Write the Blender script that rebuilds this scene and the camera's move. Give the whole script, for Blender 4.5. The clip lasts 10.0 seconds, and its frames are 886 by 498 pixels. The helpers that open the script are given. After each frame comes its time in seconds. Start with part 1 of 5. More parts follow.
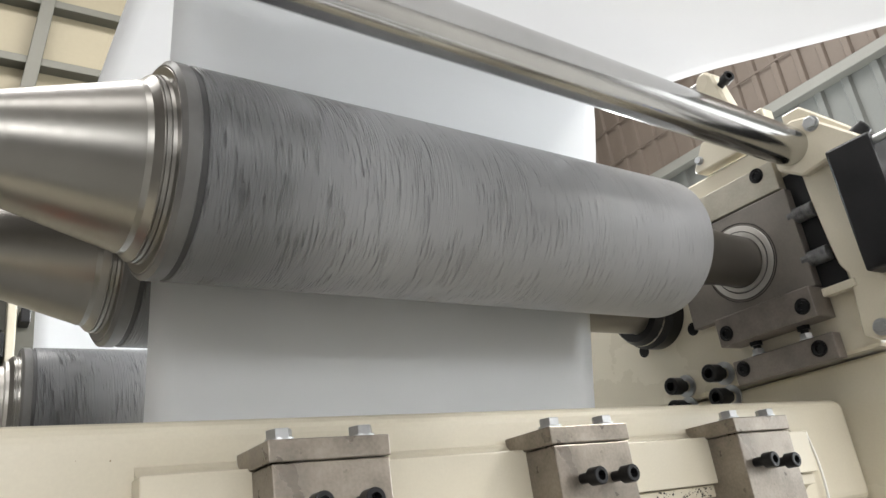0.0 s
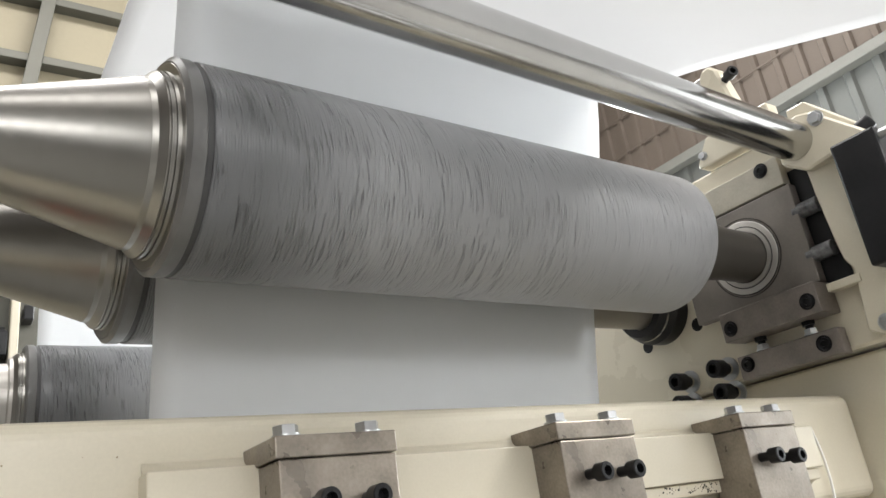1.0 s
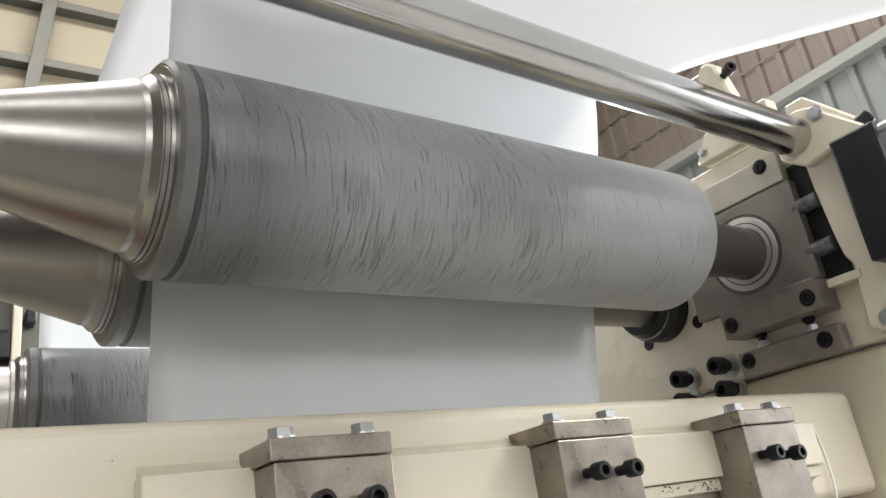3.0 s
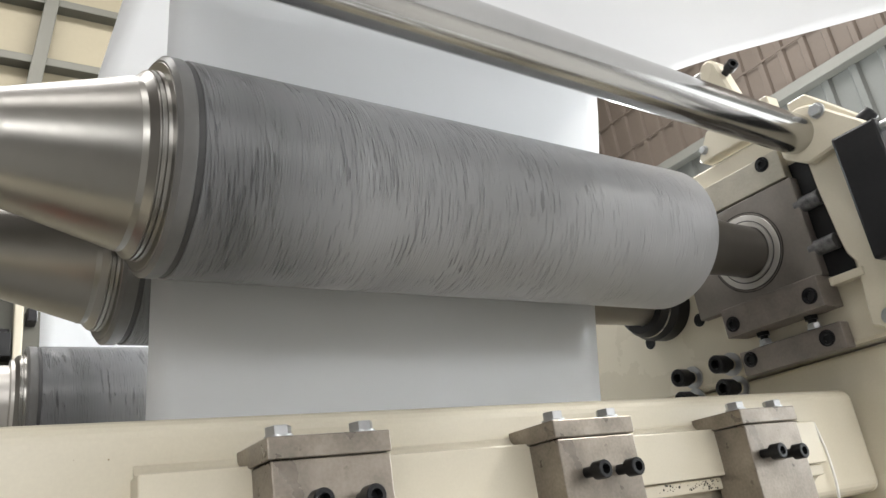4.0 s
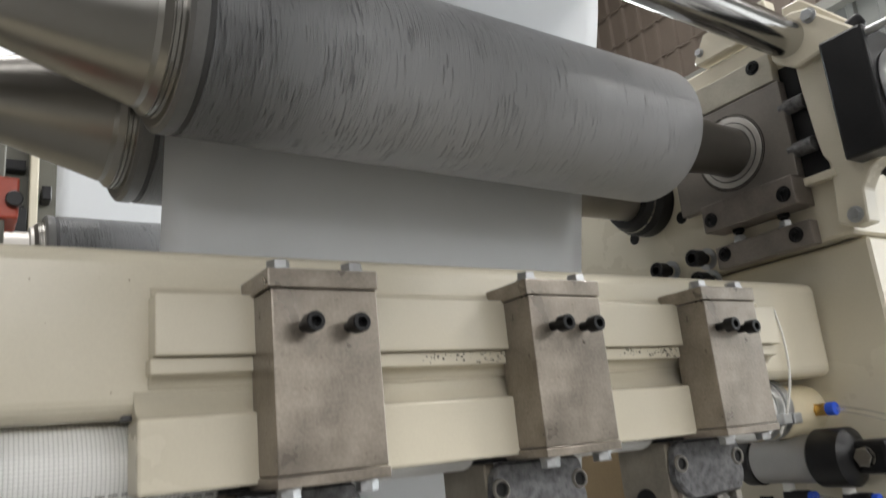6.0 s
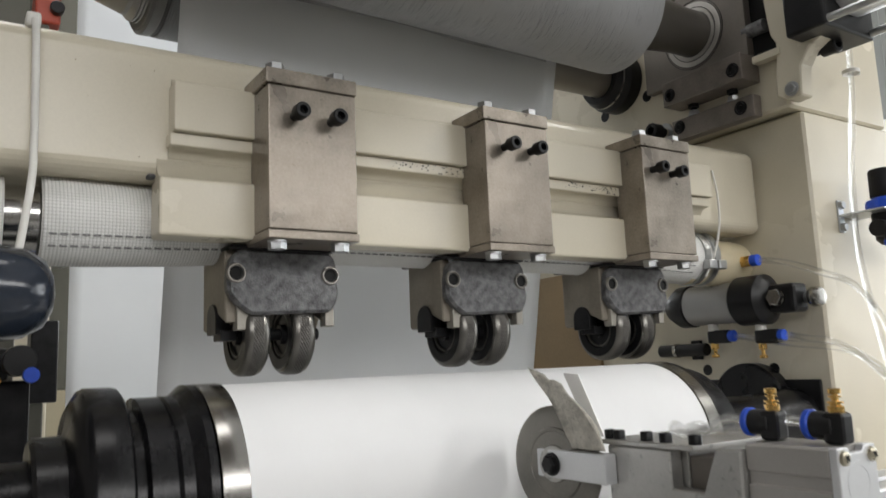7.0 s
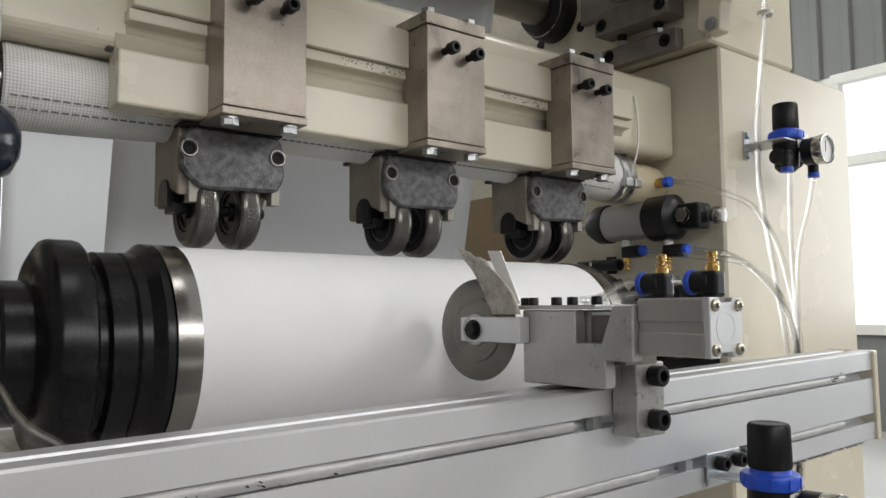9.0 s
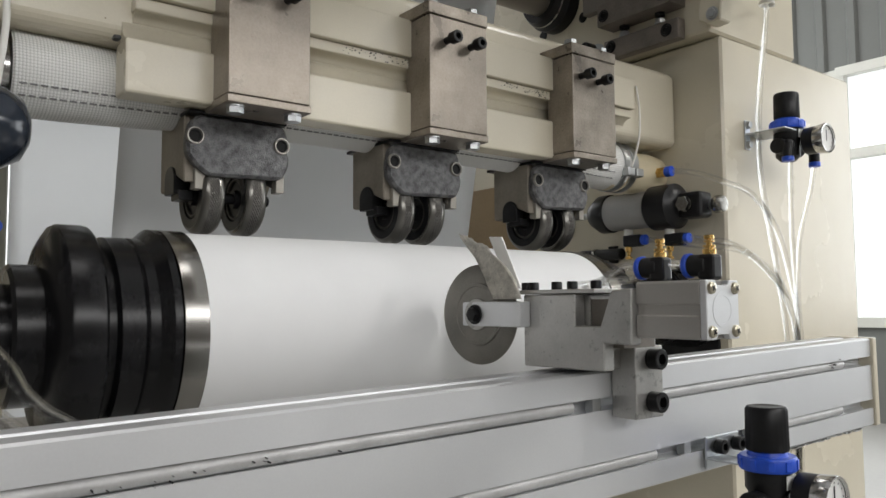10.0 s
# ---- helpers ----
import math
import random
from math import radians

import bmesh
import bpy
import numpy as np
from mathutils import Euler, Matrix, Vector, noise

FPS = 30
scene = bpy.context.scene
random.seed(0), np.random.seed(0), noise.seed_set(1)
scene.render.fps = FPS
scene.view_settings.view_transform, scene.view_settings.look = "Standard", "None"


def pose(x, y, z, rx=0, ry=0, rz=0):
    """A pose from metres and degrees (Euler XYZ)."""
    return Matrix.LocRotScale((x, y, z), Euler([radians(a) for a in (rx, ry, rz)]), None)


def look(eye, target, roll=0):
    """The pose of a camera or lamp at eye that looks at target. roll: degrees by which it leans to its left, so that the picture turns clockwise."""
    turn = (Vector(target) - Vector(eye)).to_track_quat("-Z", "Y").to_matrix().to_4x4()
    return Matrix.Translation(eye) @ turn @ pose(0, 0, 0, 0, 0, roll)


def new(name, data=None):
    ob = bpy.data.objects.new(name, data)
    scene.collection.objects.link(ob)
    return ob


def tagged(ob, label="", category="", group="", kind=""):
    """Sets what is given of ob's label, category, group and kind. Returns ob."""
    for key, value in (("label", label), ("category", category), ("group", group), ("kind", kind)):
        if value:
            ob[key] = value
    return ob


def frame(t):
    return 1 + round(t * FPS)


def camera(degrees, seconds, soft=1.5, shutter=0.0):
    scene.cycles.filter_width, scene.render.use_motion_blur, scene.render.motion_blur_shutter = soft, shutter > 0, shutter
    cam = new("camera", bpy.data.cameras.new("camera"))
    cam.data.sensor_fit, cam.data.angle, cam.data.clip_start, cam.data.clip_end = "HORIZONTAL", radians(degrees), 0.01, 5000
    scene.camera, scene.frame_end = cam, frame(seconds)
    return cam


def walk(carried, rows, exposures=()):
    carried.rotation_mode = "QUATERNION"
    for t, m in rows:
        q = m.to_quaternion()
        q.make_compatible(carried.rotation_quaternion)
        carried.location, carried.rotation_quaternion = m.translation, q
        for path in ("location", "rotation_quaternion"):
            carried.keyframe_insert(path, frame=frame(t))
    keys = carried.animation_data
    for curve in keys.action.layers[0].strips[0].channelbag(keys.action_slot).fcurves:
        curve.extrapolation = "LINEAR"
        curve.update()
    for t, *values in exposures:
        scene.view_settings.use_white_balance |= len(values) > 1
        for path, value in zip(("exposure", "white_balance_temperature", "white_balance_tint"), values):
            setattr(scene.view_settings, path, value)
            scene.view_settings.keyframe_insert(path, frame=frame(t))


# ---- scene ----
cam = camera(60.3, 10.0, 1.5, 0.3)
PATH = [
    (0, (-0.196, -0.501, 1.231), (0.896, 1.013, 1.948), -8.3),
    (0.5, (-0.193, -0.5, 1.23), (0.897, 1.017, 1.945), -8.5),
    (1, (-0.198, -0.498, 1.231), (0.892, 1.022, 1.941), -8.4),
    (1.5, (-0.198, -0.5, 1.232), (0.891, 1.021, 1.941), -8.6),
    (2, (-0.192, -0.504, 1.234), (0.894, 1.02, 1.94), -8.7),
    (2.5, (-0.193, -0.503, 1.233), (0.892, 1.022, 1.94), -8.8),
    (4, (-0.187, -0.499, 1.232), (0.89, 1.031, 1.937), -8.8),
    (4.5, (-0.191, -0.5, 1.232), (0.886, 1.03, 1.938), -8.8),
    (5, (-0.192, -0.501, 1.232), (0.886, 1.03, 1.936), -8.6),
    (5.2, (-0.196, -0.496, 1.239), (0.893, 1.032, 1.932), -8.5),
    (6.3, (-0.212, -0.58, 1.121), (0.853, 1.06, 1.538), -4.4),
    (6.5, (-0.223, -0.607, 1.089), (0.838, 1.045, 1.468), -3.7),
    (7, (-0.241, -0.659, 1.029), (0.838, 0.999, 1.326), -2.4),
    (7.5, (-0.261, -0.691, 0.988), (0.912, 0.911, 1.224), -1.9),
    (8, (-0.277, -0.707, 0.964), (0.933, 0.874, 1.151), -1.3),
    (8.5, (-0.287, -0.712, 0.958), (0.938, 0.86, 1.125), -0.8),
    (9, (-0.283, -0.708, 0.957), (0.947, 0.862, 1.113), -0.4),
    (9.5, (-0.28, -0.708, 0.958), (0.948, 0.864, 1.106), -0.4),
    (10, (-0.288, -0.718, 0.948), (0.933, 0.859, 1.088), -0.4),
]
walk(cam, [(t, look(eye, target, roll)) for t, eye, target, roll in PATH], [(0, 0.49), (5.2, 0.49), (6.4, -0.32), (7.0, -0.27), (7.6, -0.40), (10, -0.45)])

# ---- world and light ----
world = bpy.data.worlds.new("world")
scene.world = world
world.use_nodes = True
wn = world.node_tree
sky = wn.nodes.new("ShaderNodeTexSky")
sky.sky_type, sky.sun_disc = "NISHITA", False
sky.sun_elevation, sky.sun_rotation = radians(48), radians(200)
wn.links.new(sky.outputs[0], wn.nodes["Background"].inputs[0])
wn.nodes["Background"].inputs[1].default_value = 0.1


def area_light(name, eye, target, w, h, watts, colour=(1, 0.97, 0.92)):
    data = bpy.data.lights.new(name, "AREA")
    data.shape, data.size, data.size_y, data.energy, data.color = "RECTANGLE", w, h, watts, colour
    ob = new(name, data)
    ob.matrix_world = look(eye, target)
    return ob


# daylight in the openings of the hall: windows in the end wall, windows behind the camera, roof lights
area_light("window_light", (5.85, 0.2, 1.8), (0, 0.2, 1.3), 5.0, 2.0, 135, (0.93, 0.97, 1.0))
area_light("front_window_light", (0.0, -4.85, 2.8), (0, 0, 1.4), 8.0, 0.8, 150, (1, 0.98, 0.96))
area_light("back_window_light", (1.9, 4.95, 2.9), (0.8, 0, 1.6), 6.0, 2.6, 380, (0.95, 0.98, 1.0))
area_light("roof_light", (0.5, -1.8, 6.9), (0.5, -1.8, 0), 7.0, 1.2, 140, (1, 0.98, 0.96))
area_light("high_window_light", (5.85, -3.8, 5.6), (0.3, 0.0, 1.3), 2.0, 1.4, 360, (1, 0.985, 0.95))
area_light("roof_light_far", (0.5, 2.6, 6.9), (0.5, 2.6, 0), 7.0, 1.2, 300, (1, 0.98, 0.96))


# ---- materials ----
def material(name, colour, rough=0.5, metal=0.0, vary=0.12, scale=6.0, grain=160.0, bump=0.05, rough_vary=0.12, dark=None, dark_at=0.68, wave=0.0, wave_scale=9.0):
    """A surface with two scales of variation: soft stains and fine grain, and optional darker blotches."""
    m = bpy.data.materials.new(name)
    m.use_nodes = True
    nt = m.node_tree
    b = nt.nodes["Principled BSDF"]
    co = nt.nodes.new("ShaderNodeTexCoord")
    big = nt.nodes.new("ShaderNodeTexNoise")
    big.inputs["Scale"].default_value, big.inputs["Detail"].default_value = scale, 6
    fine = nt.nodes.new("ShaderNodeTexNoise")
    fine.inputs["Scale"].default_value, fine.inputs["Detail"].default_value = grain, 3
    for n in (big, fine):
        nt.links.new(co.outputs["Object"], n.inputs["Vector"])
    mixn = nt.nodes.new("ShaderNodeMath")
    mixn.operation = "MULTIPLY_ADD"
    nt.links.new(fine.outputs[0], mixn.inputs[0])
    mixn.inputs[1].default_value = 0.35
    nt.links.new(big.outputs[0], mixn.inputs[2])
    ramp = nt.nodes.new("ShaderNodeValToRGB")
    lo = [c * (1 - vary) for c in colour]
    hi = [min(1, c * (1 + vary)) for c in colour]
    ramp.color_ramp.elements[0].position, ramp.color_ramp.elements[0].color = 0.45, (*lo, 1)
    ramp.color_ramp.elements[1].position, ramp.color_ramp.elements[1].color = 0.85, (*hi, 1)
    nt.links.new(mixn.outputs[0], ramp.inputs[0])
    out = ramp.outputs[0]
    if dark:
        spot = nt.nodes.new("ShaderNodeTexNoise")
        spot.inputs["Scale"].default_value, spot.inputs["Detail"].default_value = scale * 3.1, 8
        spot.inputs["Roughness"].default_value = 0.7
        nt.links.new(co.outputs["Object"], spot.inputs["Vector"])
        edge = nt.nodes.new("ShaderNodeMapRange")
        edge.inputs[1].default_value, edge.inputs[2].default_value = dark_at, dark_at + 0.06
        nt.links.new(spot.outputs[0], edge.inputs[0])
        mx = nt.nodes.new("ShaderNodeMix")
        mx.data_type = "RGBA"
        nt.links.new(edge.outputs[0], mx.inputs[0])
        nt.links.new(out, mx.inputs[6])
        mx.inputs[7].default_value = (*dark, 1)
        out = mx.outputs[2]
    nt.links.new(out, b.inputs["Base Color"])
    rr = nt.nodes.new("ShaderNodeMapRange")
    rr.inputs[3].default_value, rr.inputs[4].default_value = max(0.02, rough - rough_vary), min(1, rough + rough_vary)
    nt.links.new(big.outputs[0], rr.inputs[0])
    nt.links.new(rr.outputs[0], b.inputs["Roughness"])
    b.inputs["Metallic"].default_value = metal
    bp = nt.nodes.new("ShaderNodeBump")
    bp.inputs["Strength"].default_value, bp.inputs["Distance"].default_value = bump, 0.001
    nt.links.new(fine.outputs[0], bp.inputs["Height"])
    nt.links.new(bp.outputs[0], b.inputs["Normal"])
    if wave:
        lump = nt.nodes.new("ShaderNodeTexNoise")
        lump.inputs["Scale"].default_value, lump.inputs["Detail"].default_value = wave_scale, 2
        nt.links.new(co.outputs["Object"], lump.inputs["Vector"])
        slow = nt.nodes.new("ShaderNodeBump")
        slow.inputs["Strength"].default_value, slow.inputs["Distance"].default_value = wave, 0.004
        nt.links.new(lump.outputs[0], slow.inputs["Height"])
        nt.links.new(slow.outputs[0], bp.inputs["Normal"])
    return m


def turned(name, colour, rough, metal, rings=900.0, depth=0.15, streak=0.1):
    """Metal turned on a lathe: fine rings round its x axis, and soft bands in the gloss."""
    m = material(name, colour, rough, metal, 0.05, 9, 60, 0.0)
    nt = m.node_tree
    b = nt.nodes["Principled BSDF"]
    co = next(n for n in nt.nodes if n.type == "TEX_COORD")
    sx = nt.nodes.new("ShaderNodeSeparateXYZ")
    nt.links.new(co.outputs["Object"], sx.inputs[0])
    n1 = nt.nodes.new("ShaderNodeTexNoise")
    n1.noise_dimensions = "1D"
    n1.inputs["Scale"].default_value, n1.inputs["Detail"].default_value = rings, 4
    nt.links.new(sx.outputs[0], n1.inputs["W"])
    bp = nt.nodes.new("ShaderNodeBump")
    bp.inputs["Strength"].default_value, bp.inputs["Distance"].default_value = depth, 0.0005
    nt.links.new(n1.outputs[0], bp.inputs["Height"])
    nt.links.new(bp.outputs[0], b.inputs["Normal"])
    rr = nt.nodes.new("ShaderNodeMapRange")
    rr.inputs[3].default_value, rr.inputs[4].default_value = max(0.02, rough - streak), rough + streak
    nt.links.new(n1.outputs[0], rr.inputs[0])
    nt.links.new(rr.outputs[0], b.inputs["Roughness"])
    b.inputs["Anisotropic"].default_value = 0.0
    return m


def rubber_thread(name, lo, hi):
    """Grey rubber cut with a fine thread round the x axis, waved and smeared in patches."""
    m = bpy.data.materials.new(name)
    m.use_nodes = True
    nt = m.node_tree
    N, L = nt.nodes.new, nt.links.new
    b = nt.nodes["Principled BSDF"]
    co = N("ShaderNodeTexCoord")
    s = N("ShaderNodeSeparateXYZ")
    L(co.outputs["Object"], s.inputs[0])

    def math(op, a, c=None):
        n = N("ShaderNodeMath")
        n.operation = op
        for k, v in ((0, a), (1, c)):
            if v is None:
                continue
            if isinstance(v, (int, float)):
                n.inputs[k].default_value = v
            else:
                L(v, n.inputs[k])
        return n.outputs[0]

    ang = math("ARCTAN2", s.outputs[1], s.outputs[2])
    arc = math("MULTIPLY", ang, 0.0985)
    def field(kx, ka, slant, scale, detail):
        """Noise over the unrolled cover: kx along the roller, ka round it."""
        vec = N("ShaderNodeCombineXYZ")
        L(math("MULTIPLY", math("ADD", s.outputs[0], math("MULTIPLY", arc, slant)), kx), vec.inputs[0])
        L(math("MULTIPLY", math("COSINE", ang), 0.0985 * ka), vec.inputs[1])
        L(math("MULTIPLY", math("SINE", ang), 0.0985 * ka), vec.inputs[2])
        t = N("ShaderNodeTexNoise")
        t.inputs["Scale"].default_value, t.inputs["Detail"].default_value = scale, detail
        L(vec.outputs[0], t.inputs["Vector"])
        return t.outputs[0]

    def span(v, a, b, c=0.0, d=1.0):
        n = N("ShaderNodeMapRange")
        n.inputs[1].default_value, n.inputs[2].default_value = a, b
        n.inputs[3].default_value, n.inputs[4].default_value = c, d
        L(v, n.inputs[0])
        return n.outputs[0]

    patch = N("ShaderNodeMath")
    patch.operation = "ADD"
    L(field(1.0, 0.55, 0.0, 30, 4), patch.inputs[0])
    patch.inputs[1].default_value = 0.0
    wide = N("ShaderNodeMath")
    wide.operation = "ADD"
    L(field(1.0, 0.8, 0.0, 8, 3), wide.inputs[0])
    wide.inputs[1].default_value = 0.0
    # the cut thread
    x2 = math("ADD", s.outputs[0], math("MULTIPLY", field(1.0, 0.5, 0.0, 40, 2), 0.0006))
    wave = math("SINE", math("MULTIPLY", x2, 2 * 3.14159 / 0.0026))
    ridge = math("MULTIPLY", math("SUBTRACT", field(1.0, 0.03, 0.05, 430, 3), 0.5), 4.2)
    wave = math("ADD", math("MULTIPLY", wave, 0.3), ridge)
    deep = math("MULTIPLY", span(patch.outputs[0], 0.38, 0.66, 0.12, 1.1), span(field(1.0, 0.35, 0.5, 34, 2), 0.38, 0.6, 0.3, 1.0))
    edge = span(s.outputs[0], 0.45, -0.02, 0.28, 1.15)
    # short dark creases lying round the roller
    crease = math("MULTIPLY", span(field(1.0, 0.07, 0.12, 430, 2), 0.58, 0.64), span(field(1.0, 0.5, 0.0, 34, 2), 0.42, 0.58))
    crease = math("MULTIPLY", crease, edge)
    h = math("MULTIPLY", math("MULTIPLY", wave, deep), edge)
    bp = N("ShaderNodeBump")
    bp.inputs["Strength"].default_value, bp.inputs["Distance"].default_value = 0.95, 0.0014
    L(math("SUBTRACT", math("ADD", h, math("MULTIPLY", patch.outputs[0], 0.15)), math("MULTIPLY", crease, 2.4)), bp.inputs["Height"])
    L(bp.outputs[0], b.inputs["Normal"])
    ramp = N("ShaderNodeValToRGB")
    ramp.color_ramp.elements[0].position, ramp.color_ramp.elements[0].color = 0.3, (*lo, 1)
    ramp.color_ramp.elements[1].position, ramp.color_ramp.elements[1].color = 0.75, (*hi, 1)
    # cover tone: random patches, darkened to the left for wear and weaker light
    worn_shade = math("SUBTRACT", math("ADD", math("MULTIPLY", patch.outputs[0], 0.05), math("ADD", math("MULTIPLY", wide.outputs[0], 0.07), 0.455)), span(s.outputs[0], 0.13, -0.03, 0.0, 0.30))
    L(worn_shade, ramp.inputs[0])
    # colour also darkens in thread valleys and creases, adding to the bump's shading
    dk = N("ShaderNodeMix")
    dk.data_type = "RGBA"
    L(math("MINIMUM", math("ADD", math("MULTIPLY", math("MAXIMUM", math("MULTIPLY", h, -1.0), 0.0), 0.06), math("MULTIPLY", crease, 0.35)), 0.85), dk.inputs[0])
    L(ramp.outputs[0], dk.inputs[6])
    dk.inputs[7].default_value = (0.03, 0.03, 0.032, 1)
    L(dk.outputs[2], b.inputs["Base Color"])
    b.inputs["Roughness"].default_value = 0.34
    return m


def paper_material(name, through_light):
    m = material(name, (0.83, 0.835, 0.84), 0.75, 0, 0.02, 14, 700, 0.08)
    nt = m.node_tree
    b = nt.nodes["Principled BSDF"]
    tr = nt.nodes.new("ShaderNodeBsdfTranslucent")
    tr.inputs[0].default_value = (0.82, 0.83, 0.84, 1)
    mx = nt.nodes.new("ShaderNodeMixShader")
    mx.inputs[0].default_value = through_light
    nt.links.new(b.outputs[0], mx.inputs[1])
    nt.links.new(tr.outputs[0], mx.inputs[2])
    nt.links.new(mx.outputs[0], nt.nodes["Material Output"].inputs[0])
    return m


def clear_tube(name):
    m = bpy.data.materials.new(name)
    m.use_nodes = True
    nt = m.node_tree
    b = nt.nodes["Principled BSDF"]
    b.inputs["Base Color"].default_value = (0.97, 0.98, 0.98, 1)
    b.inputs["Transmission Weight"].default_value = 1.0
    b.inputs["IOR"].default_value = 1.38
    t = nt.nodes.new("ShaderNodeBsdfTransparent")
    mx = nt.nodes.new("ShaderNodeMixShader")
    n1 = nt.nodes.new("ShaderNodeTexNoise")
    n1.inputs["Scale"].default_value = 40
    mr = nt.nodes.new("ShaderNodeMapRange")
    mr.inputs[3].default_value, mr.inputs[4].default_value = 0.02, 0.12
    nt.links.new(n1.outputs[0], mr.inputs[0])
    nt.links.new(mr.outputs[0], b.inputs["Roughness"])
    mx.inputs[0].default_value = 0.2
    nt.links.new(t.outputs[0], mx.inputs[1])
    nt.links.new(b.outputs[0], mx.inputs[2])
    nt.links.new(mx.outputs[0], nt.nodes["Material Output"].inputs[0])
    return m


def woven(name, cy, cz, radius, pitch=0.0031):
    """White plain weave round an axis along x: raised knots in rows, with dark gaps between the threads."""
    m = material(name, (0.88, 0.88, 0.86), 0.8, 0, 0.04, 12, 300, 0.1)
    nt = m.node_tree
    N, L = nt.nodes.new, nt.links.new
    b = nt.nodes["Principled BSDF"]
    s = N("ShaderNodeSeparateXYZ")
    L(next(n for n in nt.nodes if n.type == "TEX_COORD").outputs["Object"], s.inputs[0])

    def math(op, a, c=None):
        n = N("ShaderNodeMath")
        n.operation = op
        for k, v in ((0, a), (1, c)):
            if isinstance(v, (int, float)):
                n.inputs[k].default_value = v
            elif v is not None:
                L(v, n.inputs[k])
        return n.outputs[0]

    ang = math("ARCTAN2", math("SUBTRACT", s.outputs[1], cy), math("SUBTRACT", s.outputs[2], cz))
    warp = math("ABSOLUTE", math("SINE", math("MULTIPLY", s.outputs[0], 3.14159 / pitch)))
    weft = math("ABSOLUTE", math("SINE", math("MULTIPLY", ang, 3.14159 * radius / pitch)))
    knot = math("MULTIPLY", warp, weft)
    bp = N("ShaderNodeBump")
    bp.inputs["Strength"].default_value, bp.inputs["Distance"].default_value = 0.6, 0.0010
    L(knot, bp.inputs["Height"])
    L(bp.outputs[0], b.inputs["Normal"])
    gap = N("ShaderNodeMapRange")
    gap.inputs[1].default_value, gap.inputs[2].default_value = 0.0, 0.35
    L(knot, gap.inputs[0])
    mx = N("ShaderNodeMix")
    mx.data_type = "RGBA"
    L(gap.outputs[0], mx.inputs[0])
    mx.inputs[6].default_value = (0.6, 0.6, 0.58, 1)
    L(b.inputs["Base Color"].links[0].from_socket, mx.inputs[7])
    L(mx.outputs[2], b.inputs["Base Color"])
    return m


def glowing(name, colour, strength):
    m = bpy.data.materials.new(name)
    m.use_nodes = True
    b = m.node_tree.nodes["Principled BSDF"]
    b.inputs["Base Color"].default_value = (*colour, 1)
    b.inputs["Emission Color"].default_value = (*colour, 1)
    b.inputs["Emission Strength"].default_value = strength
    return m


CREAM = material("cream_paint", (0.64, 0.59, 0.47), 0.26, 0, 0.05, 5, 420, 0.05, 0.08, dark=(0.40, 0.34, 0.23), dark_at=0.76, wave=0.16, wave_scale=22)
CREAM_FLAT = material("cream_plastic", (0.68, 0.60, 0.42), 0.45, 0, 0.05, 9, 300, 0.03)
BROWNSTEEL = material("ground_steel", (0.262, 0.228, 0.190), 0.33, 0.5, 0.34, 22, 340, 0.12, 0.2, dark=(0.17, 0.142, 0.115), dark_at=0.61, wave=0.3, wave_scale=18)
LUG = material("lug_steel", (0.34, 0.32, 0.28), 0.45, 0.3, 0.12, 30, 300, 0.06)
TOPSTEEL = material("pale_ground_steel", (0.42, 0.39, 0.32), 0.42, 0.25, 0.12, 24, 300, 0.06)
CLAMPSTEEL = material("clamp_bar_steel", (0.2, 0.175, 0.155), 0.42, 0.4, 0.2, 30, 300, 0.06, 0.14, dark=(0.13, 0.11, 0.095), dark_at=0.66)
ARMSTEEL = material("dull_arm_steel", (0.24, 0.212, 0.172), 0.5, 0.2, 0.2, 30, 260, 0.08)
GREYSTEEL = material("bracket_steel", (0.2, 0.18, 0.16), 0.45, 0.4, 0.12, 18, 260, 0.06)
CAST = material("cast_iron", (0.115, 0.115, 0.118), 0.42, 0.35, 0.6, 120, 620, 1.0, 0.25, wave=0.6, wave_scale=60)
BRUSHED = turned("turned_steel", (0.285, 0.276, 0.258), 0.32, 1.0, 170, 0.012, 0.08)
BAND = turned("turned_band", (0.36, 0.35, 0.33), 0.22, 1.0, 600, 0.03, 0.05)
RINGSTEEL = turned("bearing_steel", (0.52, 0.5, 0.47), 0.42, 0.75, 400, 0.02, 0.05)
CHROME = turned("chrome", (0.53, 0.525, 0.515), 0.18, 1.0, 300, 0.05, 0.05)
DULLSTEEL = turned("shaft_steel", (0.36, 0.34, 0.31), 0.35, 0.8, 800, 0.15, 0.1)
JOURNAL = turned("dark_journal", (0.15, 0.14, 0.125), 0.36, 0.7, 500, 0.05, 0.08)
WHEELSTEEL = turned("worn_wheel_steel", (0.17, 0.163, 0.15), 0.3, 0.9, 300, 0.02, 0.08)
KNURL = material("knurled_steel", (0.13, 0.124, 0.115), 0.42, 0.7, 0.25, 60, 900, 0.5)
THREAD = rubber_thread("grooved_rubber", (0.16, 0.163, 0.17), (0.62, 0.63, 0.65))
RIM = material("grey_rubber", (0.14, 0.138, 0.134), 0.33, 0.1, 0.15, 20, 200, 0.05)
# dark tone put in for shade in the rim groove and beam corner
HOLLOWSHADE = material("hollow_shade", (0.055, 0.055, 0.056), 0.5, 0, 0.2, 20, 200, 0.05)
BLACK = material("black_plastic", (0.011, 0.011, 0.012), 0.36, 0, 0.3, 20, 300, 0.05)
CHUCK = material("black_chuck", (0.008, 0.008, 0.009), 0.26, 0.0, 0.4, 14, 240, 0.06)
OXIDE = material("black_oxide", (0.011, 0.011, 0.012), 0.36, 0.2, 0.4, 60, 500, 0.06)
